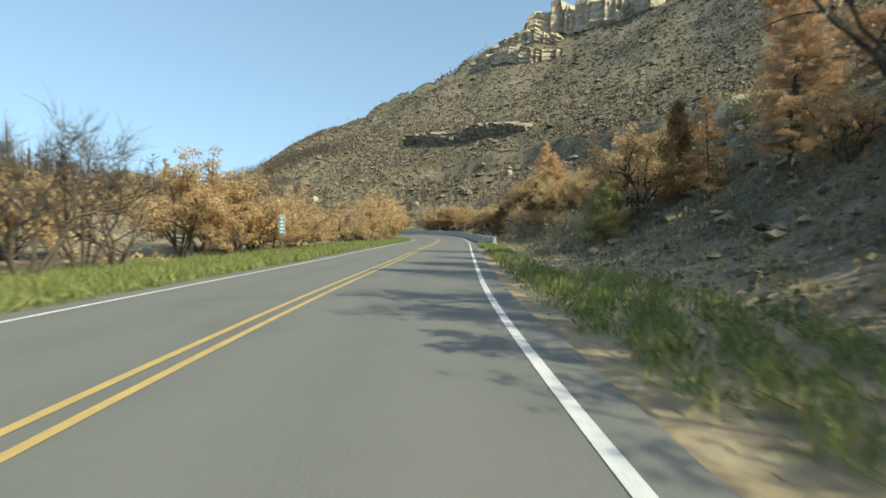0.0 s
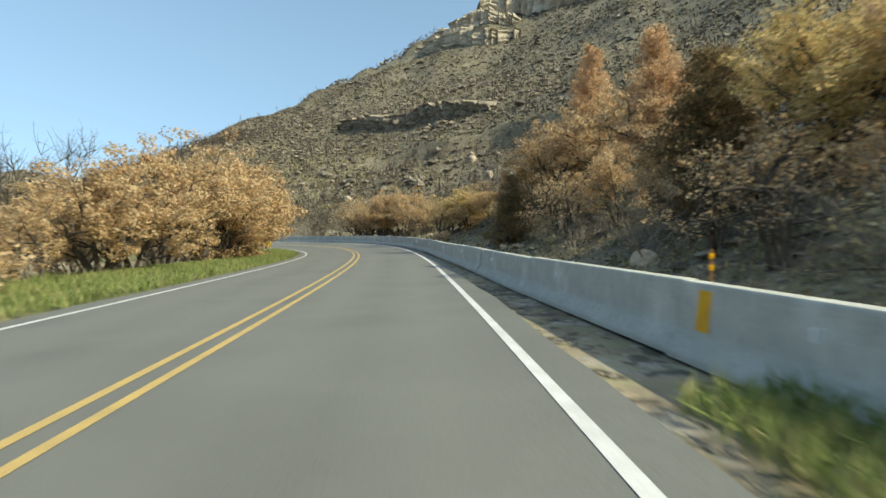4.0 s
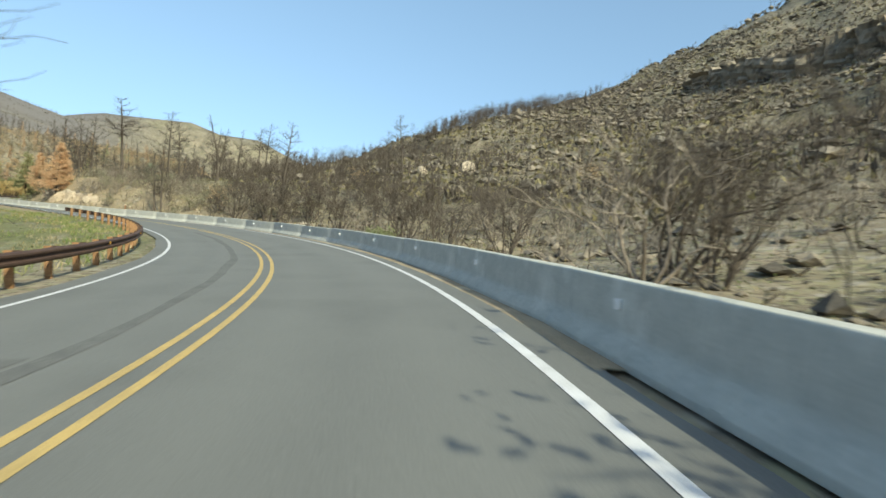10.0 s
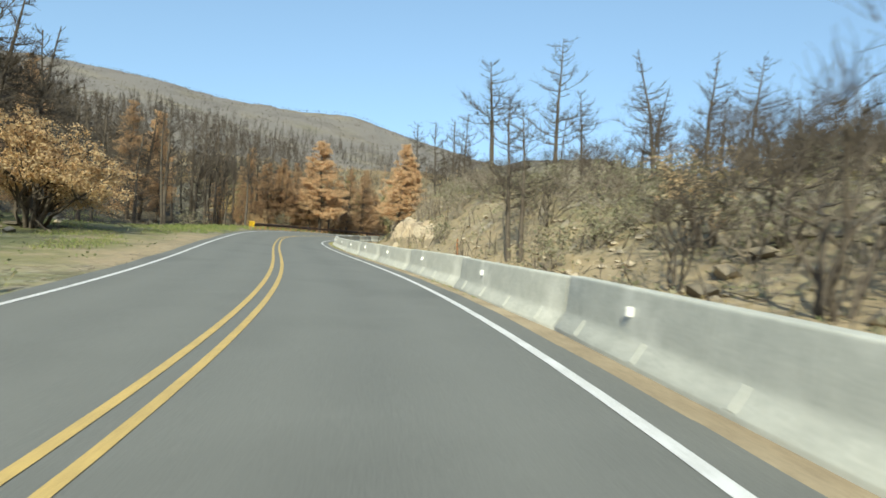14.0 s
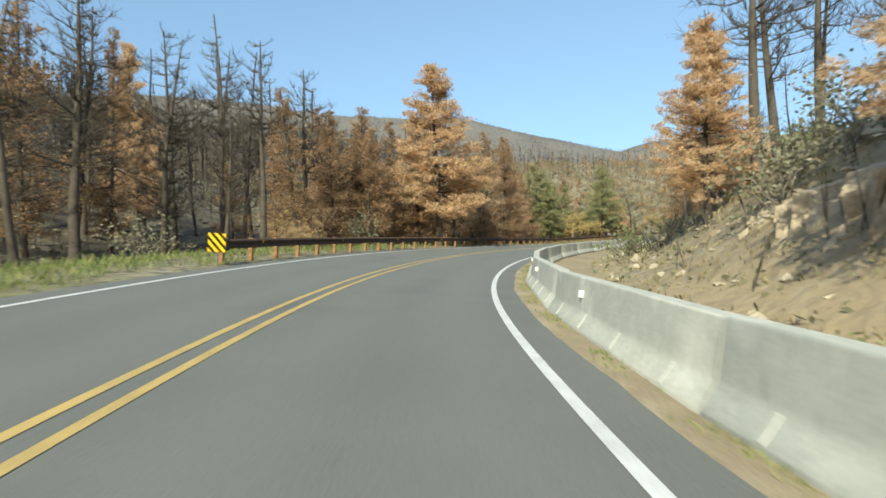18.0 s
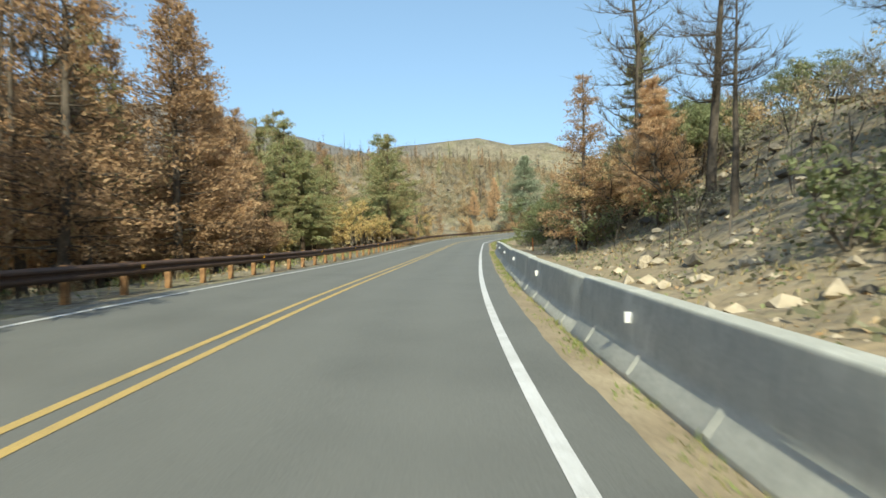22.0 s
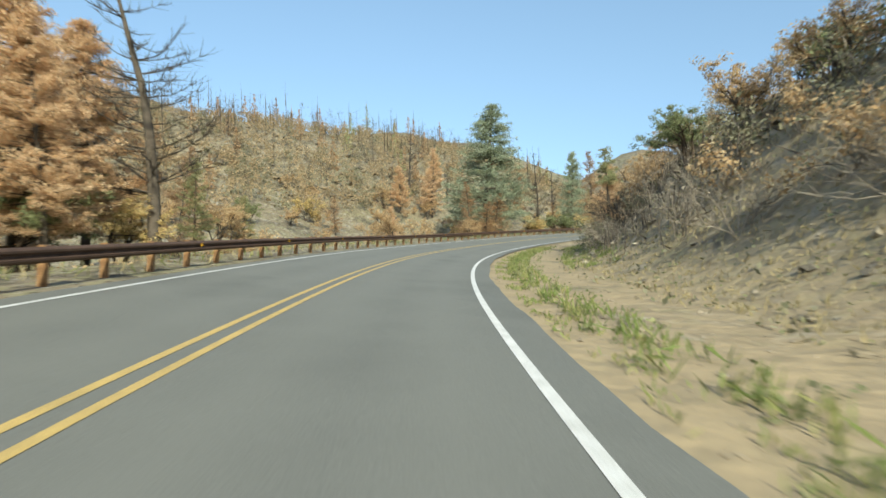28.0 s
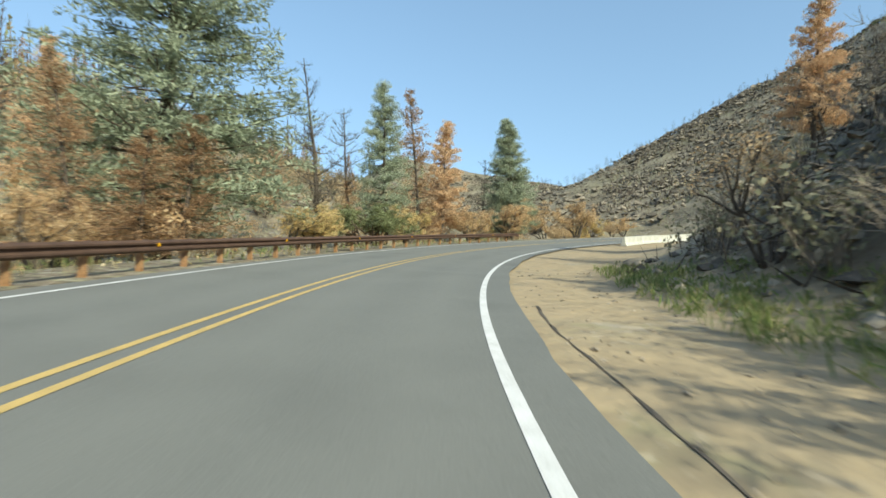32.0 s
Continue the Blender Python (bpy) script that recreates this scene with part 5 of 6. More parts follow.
grove(6, 352, 394, 11, 16, {"twig": 5, "shrub_s": 3, "shrub_g": 1}, 5, 8, 2.2)
grove(24, 288, 336, 8.6, 18, {"shrub_g": 3, "shrub_s": 3, "shrub_o": 2, "twig": 2}, 4.5, 8, 1.6)
# every model stands somewhere
for opts_kind, opts in KINDS.items():
    for k, t in enumerate(opts):
        if (opts_kind, k) not in used:
            plant_at(opts_kind, 8 + k * 2, -16 - len(opts_kind), SIZE[opts_kind] * 0.7, k)


# ---- roadside things ----
def mile_marker(s, l):
    g = tagged(new("mile_marker"), "small green roadside marker sign on a thin post", "road sign")
    g.matrix_basis = standing(s, l)
    part("post", box_mesh("post", 0.05, 0.04, 1.9, M_GALV, 0.004), g, "", pose(0, 0.03, 0.9))
    part("border", box_mesh("border", 0.3, 0.01, 0.92, M_REFL, 0.004), g, "white reflective edge", pose(0, 0.008, 1.6))
    panel = part("panel", box_mesh("panel", 0.26, 0.012, 0.88, M_SIGN, 0.004), g, "", pose(0, 0, 1.6))
    for k, wide in enumerate((0.15, 0.2, 0.17, 0.2, 0.15)):
        part("bar", box_mesh("bar", wide, 0.004, 0.11, M_REFL), panel, "pale bar of unreadable writing", pose(0, -0.009, 0.34 - 0.17 * k))


mile_marker(67.0, -5.9)


def stake(name, x, y, height, mat, label, width=0.09, band=None):
    g = tagged(new(name), label, "marker post")
    g.matrix_basis = pose(x, y, float(land(x, y)[0]), 0, 0, 20)
    bm = bmesh.new()
    bmesh.ops.create_cube(bm, size=1, matrix=Matrix.Translation((0, 0, height / 2 - 0.1)) @ Matrix.Diagonal((width, 0.035, height + 0.2, 1)))
    bmesh.ops.bevel(bm, geom=bm.edges[:], offset=0.008, segments=1, affect="EDGES")
    me = bpy.data.meshes.new("post")
    bm.to_mesh(me)
    bm.free()
    me.materials.append(mat)
    part("post", me, g)
    if band:
        for k in range(2):
            part("reflector", box_mesh("reflector", width * 1.05, 0.045, 0.1, band), g, "amber reflector band", pose(0, 0, height - 0.12 - 0.2 * k))


def at_xy(s, l):
    x, y, _ = at(s, l)
    return float(x), float(y)


stake("utility_marker", *at_xy(246.0, 9.8), 1.1, M_ORANGE, "orange flat utility marker post in dry soil", 0.1)
stake("utility_marker", *at_xy(344.2, 7.2), 1.0, M_ORANGE, "orange flat utility marker post behind the barrier", 0.09)
stake("delineator", *at_xy(99.0, 7.6), 1.05, M_WOOD, "brown delineator post with amber reflectors", 0.08, M_AMBER)
stake("delineator", -166.06, 190.97, 0.85, M_WOOD, "brown delineator post with amber reflectors", 0.07, M_AMBER)


def boulder_mesh(seed, mat, rough=0.25):
    rng = np.random.RandomState(seed)
    bm = bmesh.new()
    bmesh.ops.create_icosphere(bm, subdivisions=3, radius=1)
    cuts = rng.normal(size=(9, 3))
    cuts /= np.linalg.norm(cuts, axis=1, keepdims=True)
    off = 0.55 + 0.3 * rng.rand(9)
    for v in bm.verts:
        p = np.array(v.co)
        for c, o in zip(cuts, off):
            d = p @ c - o
            if d > 0:
                p = p - c * d * 0.92
        v.co = Vector(p) + v.co * (rough * 0.35 * noise.noise(v.co * 2.2 + Vector((seed, 0, 0))))
    me = bpy.data.meshes.new("boulder")
    bm.to_mesh(me)
    bm.free()
    me.materials.append(mat)
    return me


BOULDERS = [boulder_mesh(k, M_PALEROCK) for k in range(4)]


def boulder(s, l, size, k, label="pale sandstone boulder on the burnt slope", squash=0.7):
    x, y = at_xy(s, l)
    b = tagged(new("boulder", BOULDERS[k % 4]), label, "boulder")
    b.matrix_basis = pose(x, y, float(land(x, y)[0]) + size * 0.22, 10 * k, 5 * k, 77 * k) @ Matrix.Diagonal((size, size * 0.8, size * squash, 1))


for k, (s, l, size) in enumerate([(78, 22, 1.9), (80, 24, 1.4), (126, 21, 1.5), (129, 23, 1.1), (105, 9.2, 0.5), (121, 8.6, 0.35), (122.5, 9.1, 0.3), (215, 10.2, 0.55), (232, 8.8, 0.28), (243, 8.2, 0.2),
                                  (258, 10.5, 0.7), (262, 9.4, 0.5), (266, 11, 0.7), (283, 8.8, 0.22), (289, 9.0, 0.3), (302, 9.5, 0.25), (307, 8.0, 0.3), (310, 8.8, 0.3), (322, 8.6, 0.32), (345, 9.0, 0.45), (348, 11, 0.5), (352, 9.3, 0.4),
                                  (418, 10.4, 0.5), (423, 9.6, 0.35), (436, 10.8, 0.3), (150, 44, 1.8), (165, 52, 2.2), (180, 60, 1.7), (200, 48, 1.5), (226, 55, 2.0), (230, 50, 1.4), (176, 68, 2.8), (190, 80, 2.0)]):
    boulder(s, l, size, k)

# ---- ground cover, uncountable ----
crng = np.random.RandomState(17)


def scatter(n, s0, s1, l0, l1, clump=0.0):
    s, l = s0 + (s1 - s0) * crng.rand(n), l0 + (l1 - l0) * crng.rand(n)
    if clump:
        keep = wobble(s, l * 3, clump, 7.0) + 0.3 * wobble(s, l, clump * 0.4, 9.0) + 0.25 * crng.normal(size=n) * 0.4 > 0.06
        s, l = s[keep], l[keep]
    x, y, _ = at(s, l)
    return x, y, land(x, y)


def strew(n, x0, x1, y0, y1, clump=0.0):
    """Places spread evenly over a piece of the mountain, off the road."""
    x, y = x0 + (x1 - x0) * crng.rand(n), y0 + (y1 - y0) * crng.rand(n)
    keep = np.abs(near(x, y)[1]) > 30
    if clump < -1:
        keep &= wobble(x, y, -clump, 7.0) + 0.4 * crng.normal(size=n) > 0.0
    return x[keep], y[keep], land(x[keep], y[keep])


def cover(name, label, category, mat, patches, length, width, up=1.0, lie=0.0):
    """One uncountable cover of blades or leaves. patches: rows for scatter()."""
    B = Build()
    for row in patches:
        x, y, z = strew(*row) if len(row) == 6 and row[-1] < 0 else scatter(*row)
        n = len(x)
        c = np.stack([x, y, z + length * (0.32 if up > 0.5 else 0.12)], -1)
        if lie:
            c[:, 2] += crng.rand(n) * lie
        along = np.tile(np.array([0.0, 0.0, up]), (n, 1))
        B.leaves(c, length, width, crng, along, 0.8 if up > 0.5 else 1.6)
    return tagged(new(name, B.mesh(name, mat)), label, category, kind="stuff")


cover("grass_verge", "lush green grass verge along the road", "grass", M_GRASS, [(62000, 30, 157, -8.8, -4.3), (16000, 30, 157, -11, -7, 5.0), (1500, 158, 230, -8, -6.5, 6.0), (5000, 44, 88, 4.6, 6.2, 3.0), (8000, 40, 58, 4.8, 8.0, 2.5), (3500, 84, 94, 4.4, 5.6),
                                                                                 (5000, 350, 424, 4.9, 6.0, 3.0), (9000, 395, 445, 7.8, 10.5, 5.0), (4000, 281, 480, -7.5, -4.9, 9.0), (9000, 258, 300, -9.5, -5.0, 3.0), (5000, 418, 446, 7.0, 9.5, 2.5), (2500, 158, 228, -8, -5.0, 6.0)], 0.4, 0.03)
cover("meadow", "short green meadow between the two guardrails", "grass", M_GRASS, [(70000, 205, 282, -26, -6.4, 14.0), (6000, 205, 229, -9, -4.6, 7.0), (6000, 264, 282, -9, -4.6, 7.0)], 0.17, 0.026)
cover("kerb_weeds", "low green weeds along the barrier foot", "weeds", M_GRASS, [(9000, 255, 345, 4.1, 4.44, 3.0), (2500, 225, 345, 4.15, 4.44, 8.0), (6000, 318, 344, 4.1, 4.5, 2.0), (10000, 350, 422, 4.35, 5.6, 3.0), (8000, 44, 90, 4.5, 6.4, 2.5)], 0.15, 0.025, 0.8)
cover("dry_grass", "sparse dry straw-coloured grass", "grass", M_DRYGRASS, [(14000, 20, 157, 5.2, 26, 6.0), (16000, 38, 104, 7.8, 20, 3.0), (30000, 40, 160, 7, 26, 4.0), (16000, 150, 300, 7.5, 34, 7.0), (22000, 190, 345, 8.4, 22, 4.0), (9000, 300, 450, 7.4, 24, 6.0), (7000, 281, 480, -10, -4.9, 5.0), (8000, 255, 300, 7, 20, 4.0), (36000, 356, 404, 8.4, 26, 1.2), (5000, 158, 230, -10, -4.8, 5.0)], 0.3, 0.032)
cover("weeds", "low grey-green weeds on burnt soil", "weeds", M_GREYLEAF, [(16000, 40, 200, 7.5, 40, 9.0), (60000, 30, 165, 7.5, 30, 5.0), (26000, 200, 345, 7.5, 34, 6.0), (12000, 330, 450, 7.5, 32, 6.0), (3000, 215, 330, -60, -8, 8.0), (9000, 330, 500, -60, -8, 10.0)], 0.2, 0.12, 0.3, 0.25)
cover("green_weeds", "fresh green regrowth between stones", "weeds", M_GREENLEAF, [(7000, 40, 160, 8, 22, 8.0), (16000, 38, 104, 7.6, 19, 4.0), (5000, 160, 240, 7.5, 18, 6.0), (18000, 255, 345, 7.0, 20, 5.0), (9000, 345, 450, 8, 20, 5.0), (2500, 350, 424, 4.8, 6.6, 3.0), (2500, 44, 92, 4.7, 7.5, 4.0), (5000, 158, 340, -12, -5.2, 6.0)], 0.1, 0.07, 0.5, 0.16)
cover("leaf_litter", "fallen orange-brown leaves on the ground", "leaf litter", M_OAKLEAF, [(9000, 90, 165, 8, 26, 6.0), (7000, 300, 350, 7.5, 20, 6.0), (5000, 0, 157, -24, -8, 6.0), (8000, 281, 480, -26, -6, 6.0)], 0.12, 0.09, 0.1, 0.05)


def stones(name, label, mat, patches):
    """Loose angular stones, joined."""
    base = np.array([(1, 0, 0), (-1, 0, 0), (0, 1, 0), (0, -1, 0), (0, 0, 1), (0, 0, -0.6), (0.6, 0.6, 0.45), (-0.6, 0.55, 0.5), (-0.55, -0.6, 0.4), (0.6, -0.55, 0.5)], float)
    tri = np.array([(0, 2, 6), (2, 4, 6), (4, 0, 6), (2, 1, 7), (1, 4, 7), (4, 2, 7), (1, 3, 8), (3, 4, 8), (4, 1, 8), (3, 0, 9), (0, 4, 9), (4, 3, 9), (2, 0, 5), (1, 2, 5), (3, 1, 5), (0, 3, 5)])
    vs, fs, n0 = [], [], 0
    for n, s0, s1, l0, l1, small, big, clump in patches:
        x, y, z = strew(n, s0, s1, l0, l1, clump) if clump < 0 else scatter(n, s0, s1, l0, l1, clump)
        n = len(x)
        r = small + (big - small) * crng.rand(n) ** 3
        v = base[None] * (0.6 + 0.7 * crng.rand(n, 10, 1)) * r[:, None, None] * (0.7 + 0.6 * crng.rand(n, 1, 3)) * np.array([1, 1, 0.7])
        a = crng.rand(n) * 6.283
        c, s = np.cos(a)[:, None], np.sin(a)[:, None]
        v = np.stack([v[..., 0] * c - v[..., 1] * s + x[:, None], v[..., 0] * s + v[..., 1] * c + y[:, None], v[..., 2] + z[:, None] + r[:, None] * 0.15], -1)
        vs.append(v.reshape(-1, 3))
        fs.append((np.arange(n)[:, None, None] * 10 + tri[None]).reshape(-1, 3) + n0)
        n0 += n * 10
    return tagged(new(name, mesh_of(name, np.concatenate(vs), np.concatenate(fs), mat, False)), label, "stones", kind="stuff")


stones("scree", "grey angular stones strewn over the burnt mountainside", M_ROCK, [(4500, 20, 230, 9, 45, 0.08, 0.55, 0), (11000, 60, 230, 34, 130, 0.12, 0.65, 0), (7000, 40, 250, 110, 330, 0.3, 1.2, 0), (1200, 285, 345, 9, 30, 0.06, 0.4, 0), (900, 345, 400, 8.6, 26, 0.05, 0.25, 0), (1600, 400, 450, 8.2, 26, 0.06, 0.35, 0), (1500, 200, 330, -60, -12, 0.1, 0.5, 0), (1200, 420, 470, 12, 32, 0.08, 0.4, 0), (8500, 420, 566, 32, 220, 0.3, 1.2, 0), (9000, 566, 800, 10, 170, 0.3, 1.5, 0), (2500, 340, 480, -130, -35, 0.2, 1.0, 0), (17000, -130, 190, 190, 440, 0.25, 1.1, -1), (5000, -130, 170, 190, 440, 0.5, 2.0, -40), (9000, 20, 200, -20, 200, 0.2, 0.9, -1), (9000, -260, -110, 300, 540, 0.25, 1.3, -1)])
stones("bank_stones", "pale tan stones of the cut bank", M_PALEROCK, [(1300, 232, 300, 7.2, 22, 0.04, 0.28, 0), (600, 300, 352, 7.2, 14, 0.04, 0.3, 0), (700, 396, 446, 8.2, 14, 0.04, 0.25, 0)])
stones("gravel_stones", "small pale stones on the sandy shoulder", M_GRAVEL, [(900, 40, 92, 4.4, 8, 0.015, 0.06, 0), (900, 90, 345, 4.15, 4.5, 0.012, 0.05, 0), (1600, 345, 445, 4.3, 8.5, 0.015, 0.07, 0), (1500, 0, 450, -4.9, -4.1, 0.012, 0.05, 0), (900, 190, 300, 7, 11, 0.03, 0.16, 0)])


def sticks(name, label, mat, patches, length, width, up):
    B = Build()
    for row in patches:
        x, y, z = strew(*row) if len(row) == 6 and row[-1] < 0 else scatter(*row)
        n = len(x)
        c = np.stack([x, y, z + length * 0.4 * up], -1)
        B.leaves(c, length, width, crng, np.tile(np.array([0.0, 0.0, up]), (n, 1)) + (0 if up else 1e-3), 0.35 if up else 1.5)
    return tagged(new(name, B.mesh(name, mat)), label, "burnt brush", kind="stuff")


sticks("burnt_stems", "thin charred stems of burnt brush across the slopes", M_BARK, [(16000, 40, 240, 34, 160, 0), (16000, 60, 250, 130, 330, 0), (9000, 140, 330, 9, 45, 9.0), (9000, 200, 340, -90, -16, 9.0), (5000, 340, 520, -140, -40, 12.0), (9000, 430, 566, 20, 220, 0), (6000, 566, 800, 10, 170, 0), (2500, 390, 450, 10, 26, 6.0)], 1.5, 0.06, 1.0)
cover("hill_grass", "dry olive and straw grass tufts over the mountainside", "grass", M_HILLGRASS, [(42000, -130, 190, 180, 440, -55), (16000, 20, 200, -20, 200, -45), (12000, -260, -110, 300, 540, -50), (14000, -160, -20, 160, 260, -40)], 0.9, 0.5, 0.6)
sticks("burnt_brush", "low charred brush between the stones of the mountain", M_BARK, [(26000, -130, 190, 180, 440, -60), (9000, 20, 200, -20, 200, -50), (9000, -260, -110, 300, 540, -1), (14000, -800, -350, -150, 520, -90)], 2.2, 0.5, 0.5)
sticks("fallen_branches", "charred fallen branches lying on bare soil", M_BARK, [(1700, 185, 245, 8.5, 28, 7.0), (900, 205, 330, -60, -10, 0), (300, 385, 450, 9, 22, 0), (250, 150, 190, 8, 24, 0)], 1.8, 0.07, 0.0)


def far_wood(name, label, mat, shape, places, h0, h1):
    """Woods too far off to tell the trees apart, joined. shape: leaf cloud, bare crown or pole; places: rows of count, stations and offsets, or count and x and y of the plan where a sixth entry says so."""
    B = Build()
    for n, s0, s1, l0, l1, *plan in places:
        s, l = s0 + (s1 - s0) * crng.rand(n), l0 + (l1 - l0) * crng.rand(n)
        x, y, _ = (s, l, 0) if plan else at(s, l)
        k = np.abs(near(x, y)[1]) > 28
        if not plan:
            # thinner and ragged towards both ends of the wood
            k &= crng.rand(n) < 0.15 + np.clip((np.minimum(s - s0, s1 - s) + 14 * wobble(x, y, 45, 9.0)) / 26, 0, 1)
        x, y = x[k], y[k]
        z = land(x, y)
        h = h0 + (h1 - h0) * crng.rand(len(x))
        m = len(x)
        root = np.stack([x, y, z], -1)
        up = np.array([0.0, 0.0, 1.0])
        if shape == "cloud":
            # seven lobes to a crown, sixteen sprays on the skin of each
            lobe = crng.normal(size=(m, 7, 1, 3))
            lobe *= 0.34 / np.linalg.norm(lobe, axis=3, keepdims=True)
            d = crng.normal(size=(m, 7, 16, 3))
            d *= (0.11 + 0.12 * crng.rand(m, 7, 1, 1)) / np.linalg.norm(d, axis=3, keepdims=True)
            c = root[:, None] + ((lobe + d).reshape(m, 112, 3) * np.array([1, 1, 0.9]) + up * 0.5) * h[:, None, None]
            B.leaves(c.reshape(-1, 3), 0.3, 0.22, crng, face=d.reshape(-1, 3), spread=0.7)
        elif shape == "cone":
            q = 110
            u = crng.rand(m, q) ** 1.3
            a = crng.rand(m, q) * 6.283
            rr = 0.19 * (1 - u) * (0.5 + 0.6 * crng.rand(m, q))
            c = root[:, None] + np.stack([np.cos(a) * rr, np.sin(a) * rr, 0.12 + 0.88 * u], -1) * h[:, None, None]
            B.leaves(c.reshape(-1, 3), 0.6, 0.26, crng, np.tile(np.array([0.0, 0.0, -0.2]), (m * q, 1)), 1.2)
        if shape in ("pole", "cone", "bare"):
            B.leaves(root + up * h[:, None] * 0.5, float(h.mean()), 0.2 if shape != "bare" else 0.1, crng, np.tile(up, (m, 1)), 0.03)
            B.leaves(root + up * h[:, None] * 0.5, float(h.mean()), 0.2 if shape != "bare" else 0.1, crng, np.tile(up, (m, 1)), 0.03)
        if shape in ("pole", "bare"):
            q = 12 if shape == "pole" else 44
            u = (0.35 if shape == "pole" else 0.25) + 0.65 * crng.rand(m, q)
            d = crng.normal(size=(m, q, 3)) * (0.045 if shape == "pole" else 0.16) * (1.2 - u[..., None])
            c = root[:, None] + (d * np.array([1, 1, 0.4]) + up * u[..., None]) * h[:, None, None]
            along = d / (np.linalg.norm(d, axis=2, keepdims=True) + 1e-6) + up * (0.25 if shape == "pole" else 0.9)
            B.leaves(c.reshape(-1, 3), 1.0 if shape == "pole" else 1.3, 0.05, crng, along.reshape(-1, 3), 0.5)
    return tagged(new(name, B.mesh(name, mat)), label, "far woods", kind="stuff")


far_wood("far_burnt_oaks", "burnt leafless brush on the mountainside", M_BARK, "bare", [(1500, 120, 290, 26, 150), (500, 60, 250, 130, 330), (220, 250, 340, 34, 160), (420, 420, 566, 24, 170), (500, 566, 800, 14, 170), (420, 340, 520, -150, -40)], 3, 6)
far_wood("far_burnt_pines", "burnt pine poles on the far slopes", M_BARK, "pole", [(2200, 195, 320, -140, -36), (2200, 170, 345, -330, -120), (260, 330, 520, -170, -50), (60, 0, 140, -90, -30)], 7, 12)
far_wood("crest_snags", "bare grey burnt pines along the hill crest", M_BARK, "bare", [(150, -350, -300, 180, 350, "plan")], 5, 9)
far_wood("far_charred_woods", "dense charred pine woods at the foot of the mesa", M_BARK, "cone", [(1500, -470, -175, -60, 175, "plan"), (500, -250, -110, 20, 115, "plan"), (260, -520, -420, 60, 300, "plan")], 7, 12)
far_wood("far_dry_oaks", "dry tan oak brush on the far slopes", M_DRYBRUSH, "cloud", [(350, 335, 380, -150, -34), (2700, 378, 520, -150, -34), (60, 0, 150, -80, -30), (50, 420, 566, 34, 120), (260, 555, 760, -120, -22)], 2.5, 4.5)
far_wood("far_green_brush", "grey-green living brush on the far slopes", M_GREYLEAF, "cloud", [(700, 378, 520, -150, -34), (160, 330, 380, -110, -34)], 2, 4)
far_wood("far_brown_pines", "scorched brown pines on the far slopes", M_BROWNNEEDLE, "cone", [(30, 205, 330, -140, -45), (110, 330, 520, -120, -40)], 5, 9)
far_wood("far_green_pines", "green pines at the foot of the far slopes", M_GREENNEEDLE, "cone", [(26, 330, 420, -80, -36), (16, 430, 560, -90, -30)], 6, 11)


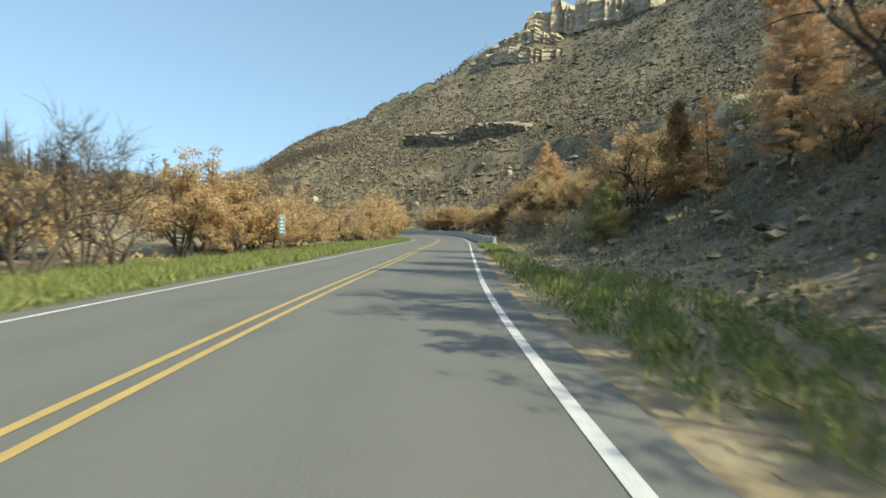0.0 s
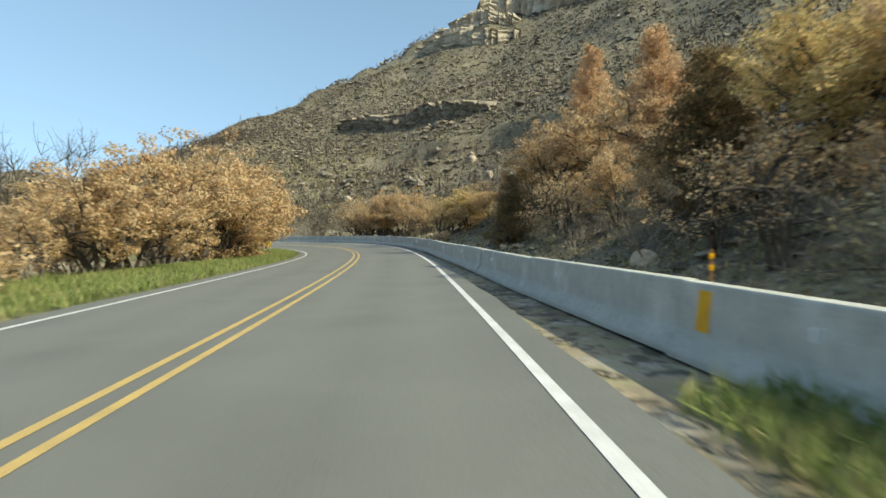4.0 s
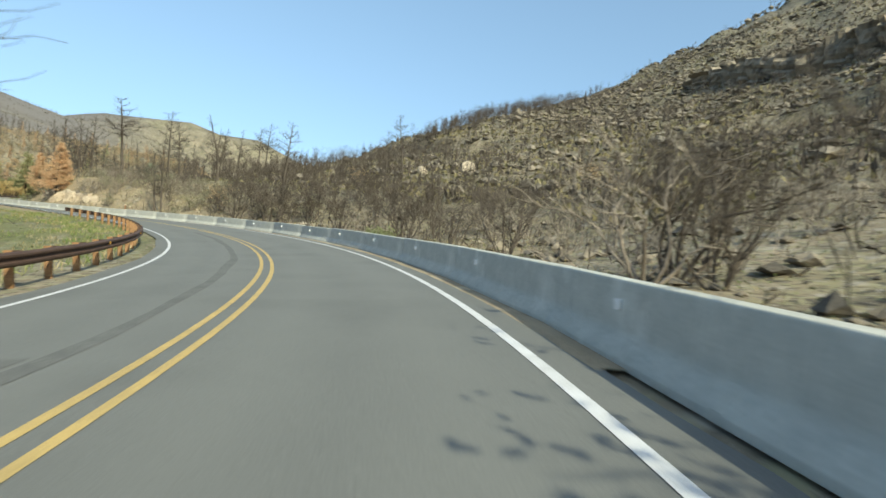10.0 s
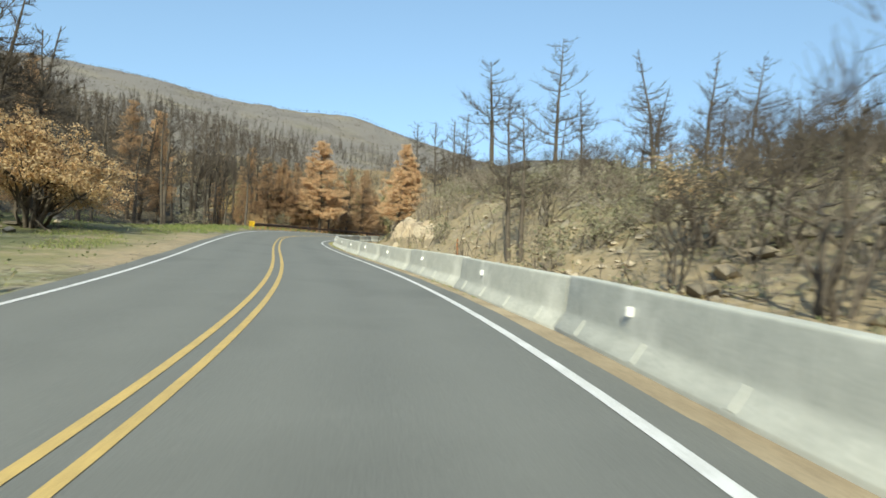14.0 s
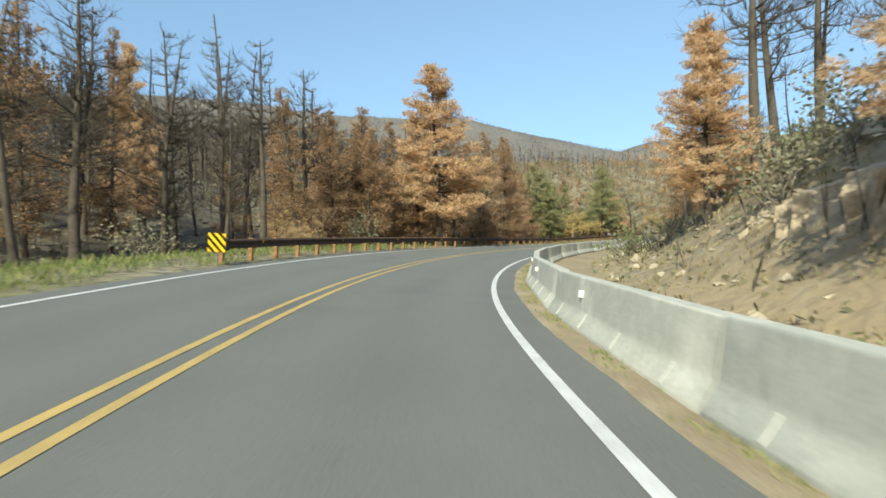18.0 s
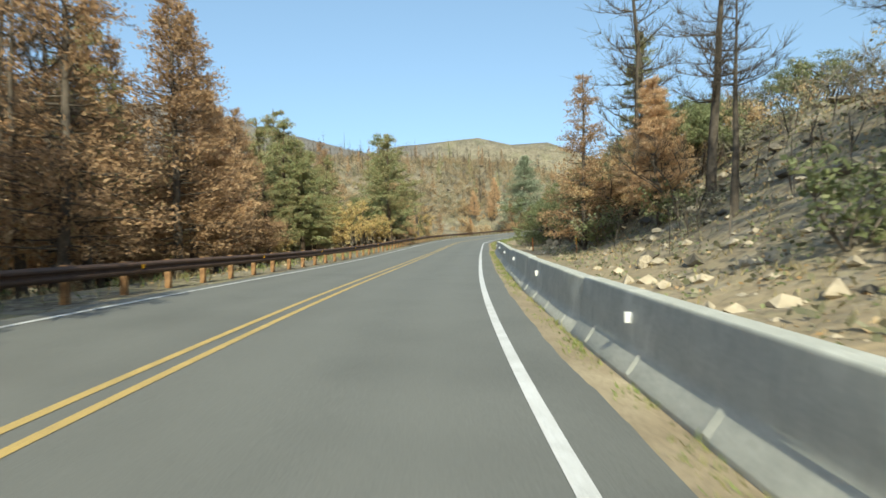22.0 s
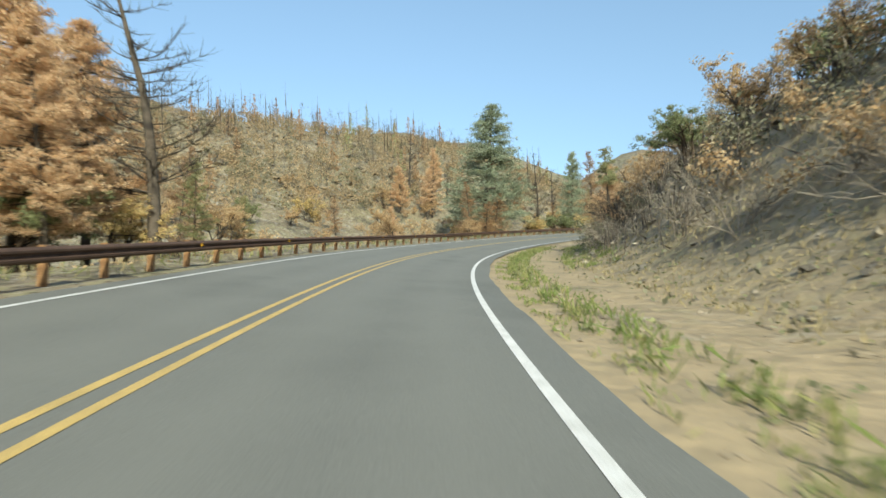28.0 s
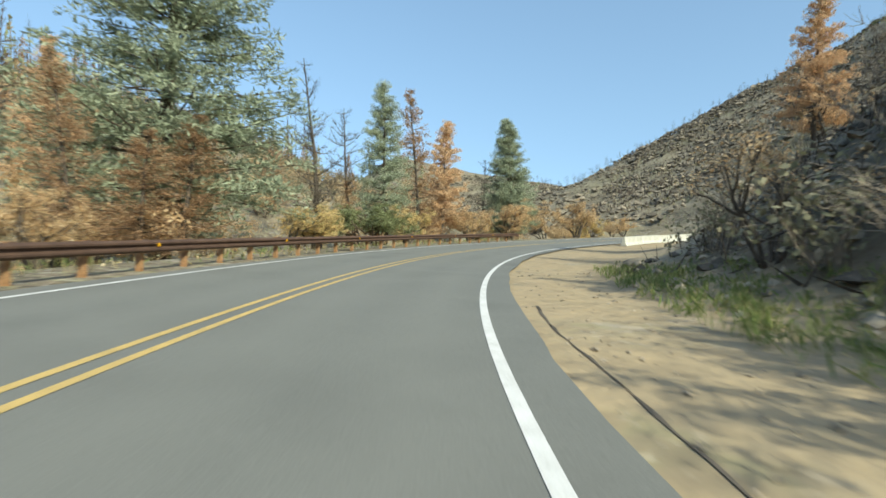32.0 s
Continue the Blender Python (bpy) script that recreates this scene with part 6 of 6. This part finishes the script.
# ---- cliffs on the mountain ----
def cliff_band(name, label, mat, along, height, block, lean, back):
    """A jointed rock face along a line on the hill: blocks of uneven width and setback, ledges, and a top that runs back into the slope."""
    line = np.array(along, float)
    seg = np.concatenate([[0], np.cumsum(np.hypot(*np.diff(line, axis=0).T))])
    n = int(seg[-1] / (block * 0.22))
    u = np.linspace(0, seg[-1], n)
    x, y = np.interp(u, seg, line[:, 0]), np.interp(u, seg, line[:, 1])
    soft = np.ones(15) / 15
    x, y = [np.convolve(np.pad(c, 7, mode="edge"), soft, "valid") for c in (x, y)]
    tx, ty = np.gradient(x), np.gradient(y)
    r = np.hypot(tx, ty)
    ox, oy = ty / r, -tx / r
    ends = np.sin(np.pi * np.clip(u / seg[-1], 0, 1)) ** 0.5
    rows = 9
    v = np.zeros((rows + 1, n, 3))
    foot = land(x, y)
    cell = np.cumsum(crng.rand(n) < 0.24)
    start = np.searchsorted(cell, cell)
    saw = 1 - (np.arange(n) - start) / np.maximum(np.searchsorted(cell, cell, side="right") - start, 1)
    tall = (0.72 + 0.42 * crng.rand(cell.max() + 1))[cell] * ends * height
    for k in range(rows):
        f = k / (rows - 1)
        tier = cell * 3 + int(f * 2.99)
        out = block * 0.55 * np.random.RandomState(k * 7 // 3 + 1).rand(tier.max() + 2)[tier] + block * 0.75 * saw + crng.normal(size=n) * block * 0.06 + lean * height * f
        v[k] = np.stack([x + ox * out, y + oy * out, foot - 2.5 + (tall + 2.5) * f], -1)
    v[rows] = np.stack([x - ox * back, y - oy * back, foot + tall + 0.25 * back], -1)
    i = (np.arange(rows)[:, None] * n + np.arange(n - 1)[None]).ravel()
    return tagged(new(name, mesh_of(name, v.reshape(-1, 3), np.stack([i, i + 1, i + n + 1, i + n], -1), mat, False)), label, "cliff", kind="stuff")


cliff_band("upper_cliff", "pale jointed sandstone cliff along the mountain crest", M_PALEROCK, [(28.6, 427.3), (49.4, 422.0), (67.2, 415.1), (83.7, 396.6), (104.9, 395.2), (116.7, 371.6)], 23, 6.0, -0.12, 34)
cliff_band("middle_ledge", "pale broken sandstone ledge under the cliff", M_PALEROCK, [(-10.1, 429.4), (10.9, 407.3), (33.9, 389.9), (56.9, 387.9)], 9, 4.0, -0.1, 12)
cliff_band("crest_ledge", "pale broken sandstone ledge under the cliff", M_PALEROCK, [(5.2, 436.2), (23.9, 420.1), (59.4, 404.5)], 8, 4.0, -0.1, 12)
cliff_band("lower_cliff", "dark overhanging rock ledge across the burnt mountainside", M_ROCK, [(-40.3, 289.8), (-18.3, 269.9), (-6.3, 265.1), (7.3, 254.3), (21.7, 242.7)], 5.2, 2.6, 0.3, 7)
cliff_band("rock_cut", "pale tan rock face of the road cut", M_BANKROCK, [at_xy(s, 10.2 + 0.5 * math.sin(s)) for s in range(282, 249, -3)], 1.5, 0.7, -0.7, 3)
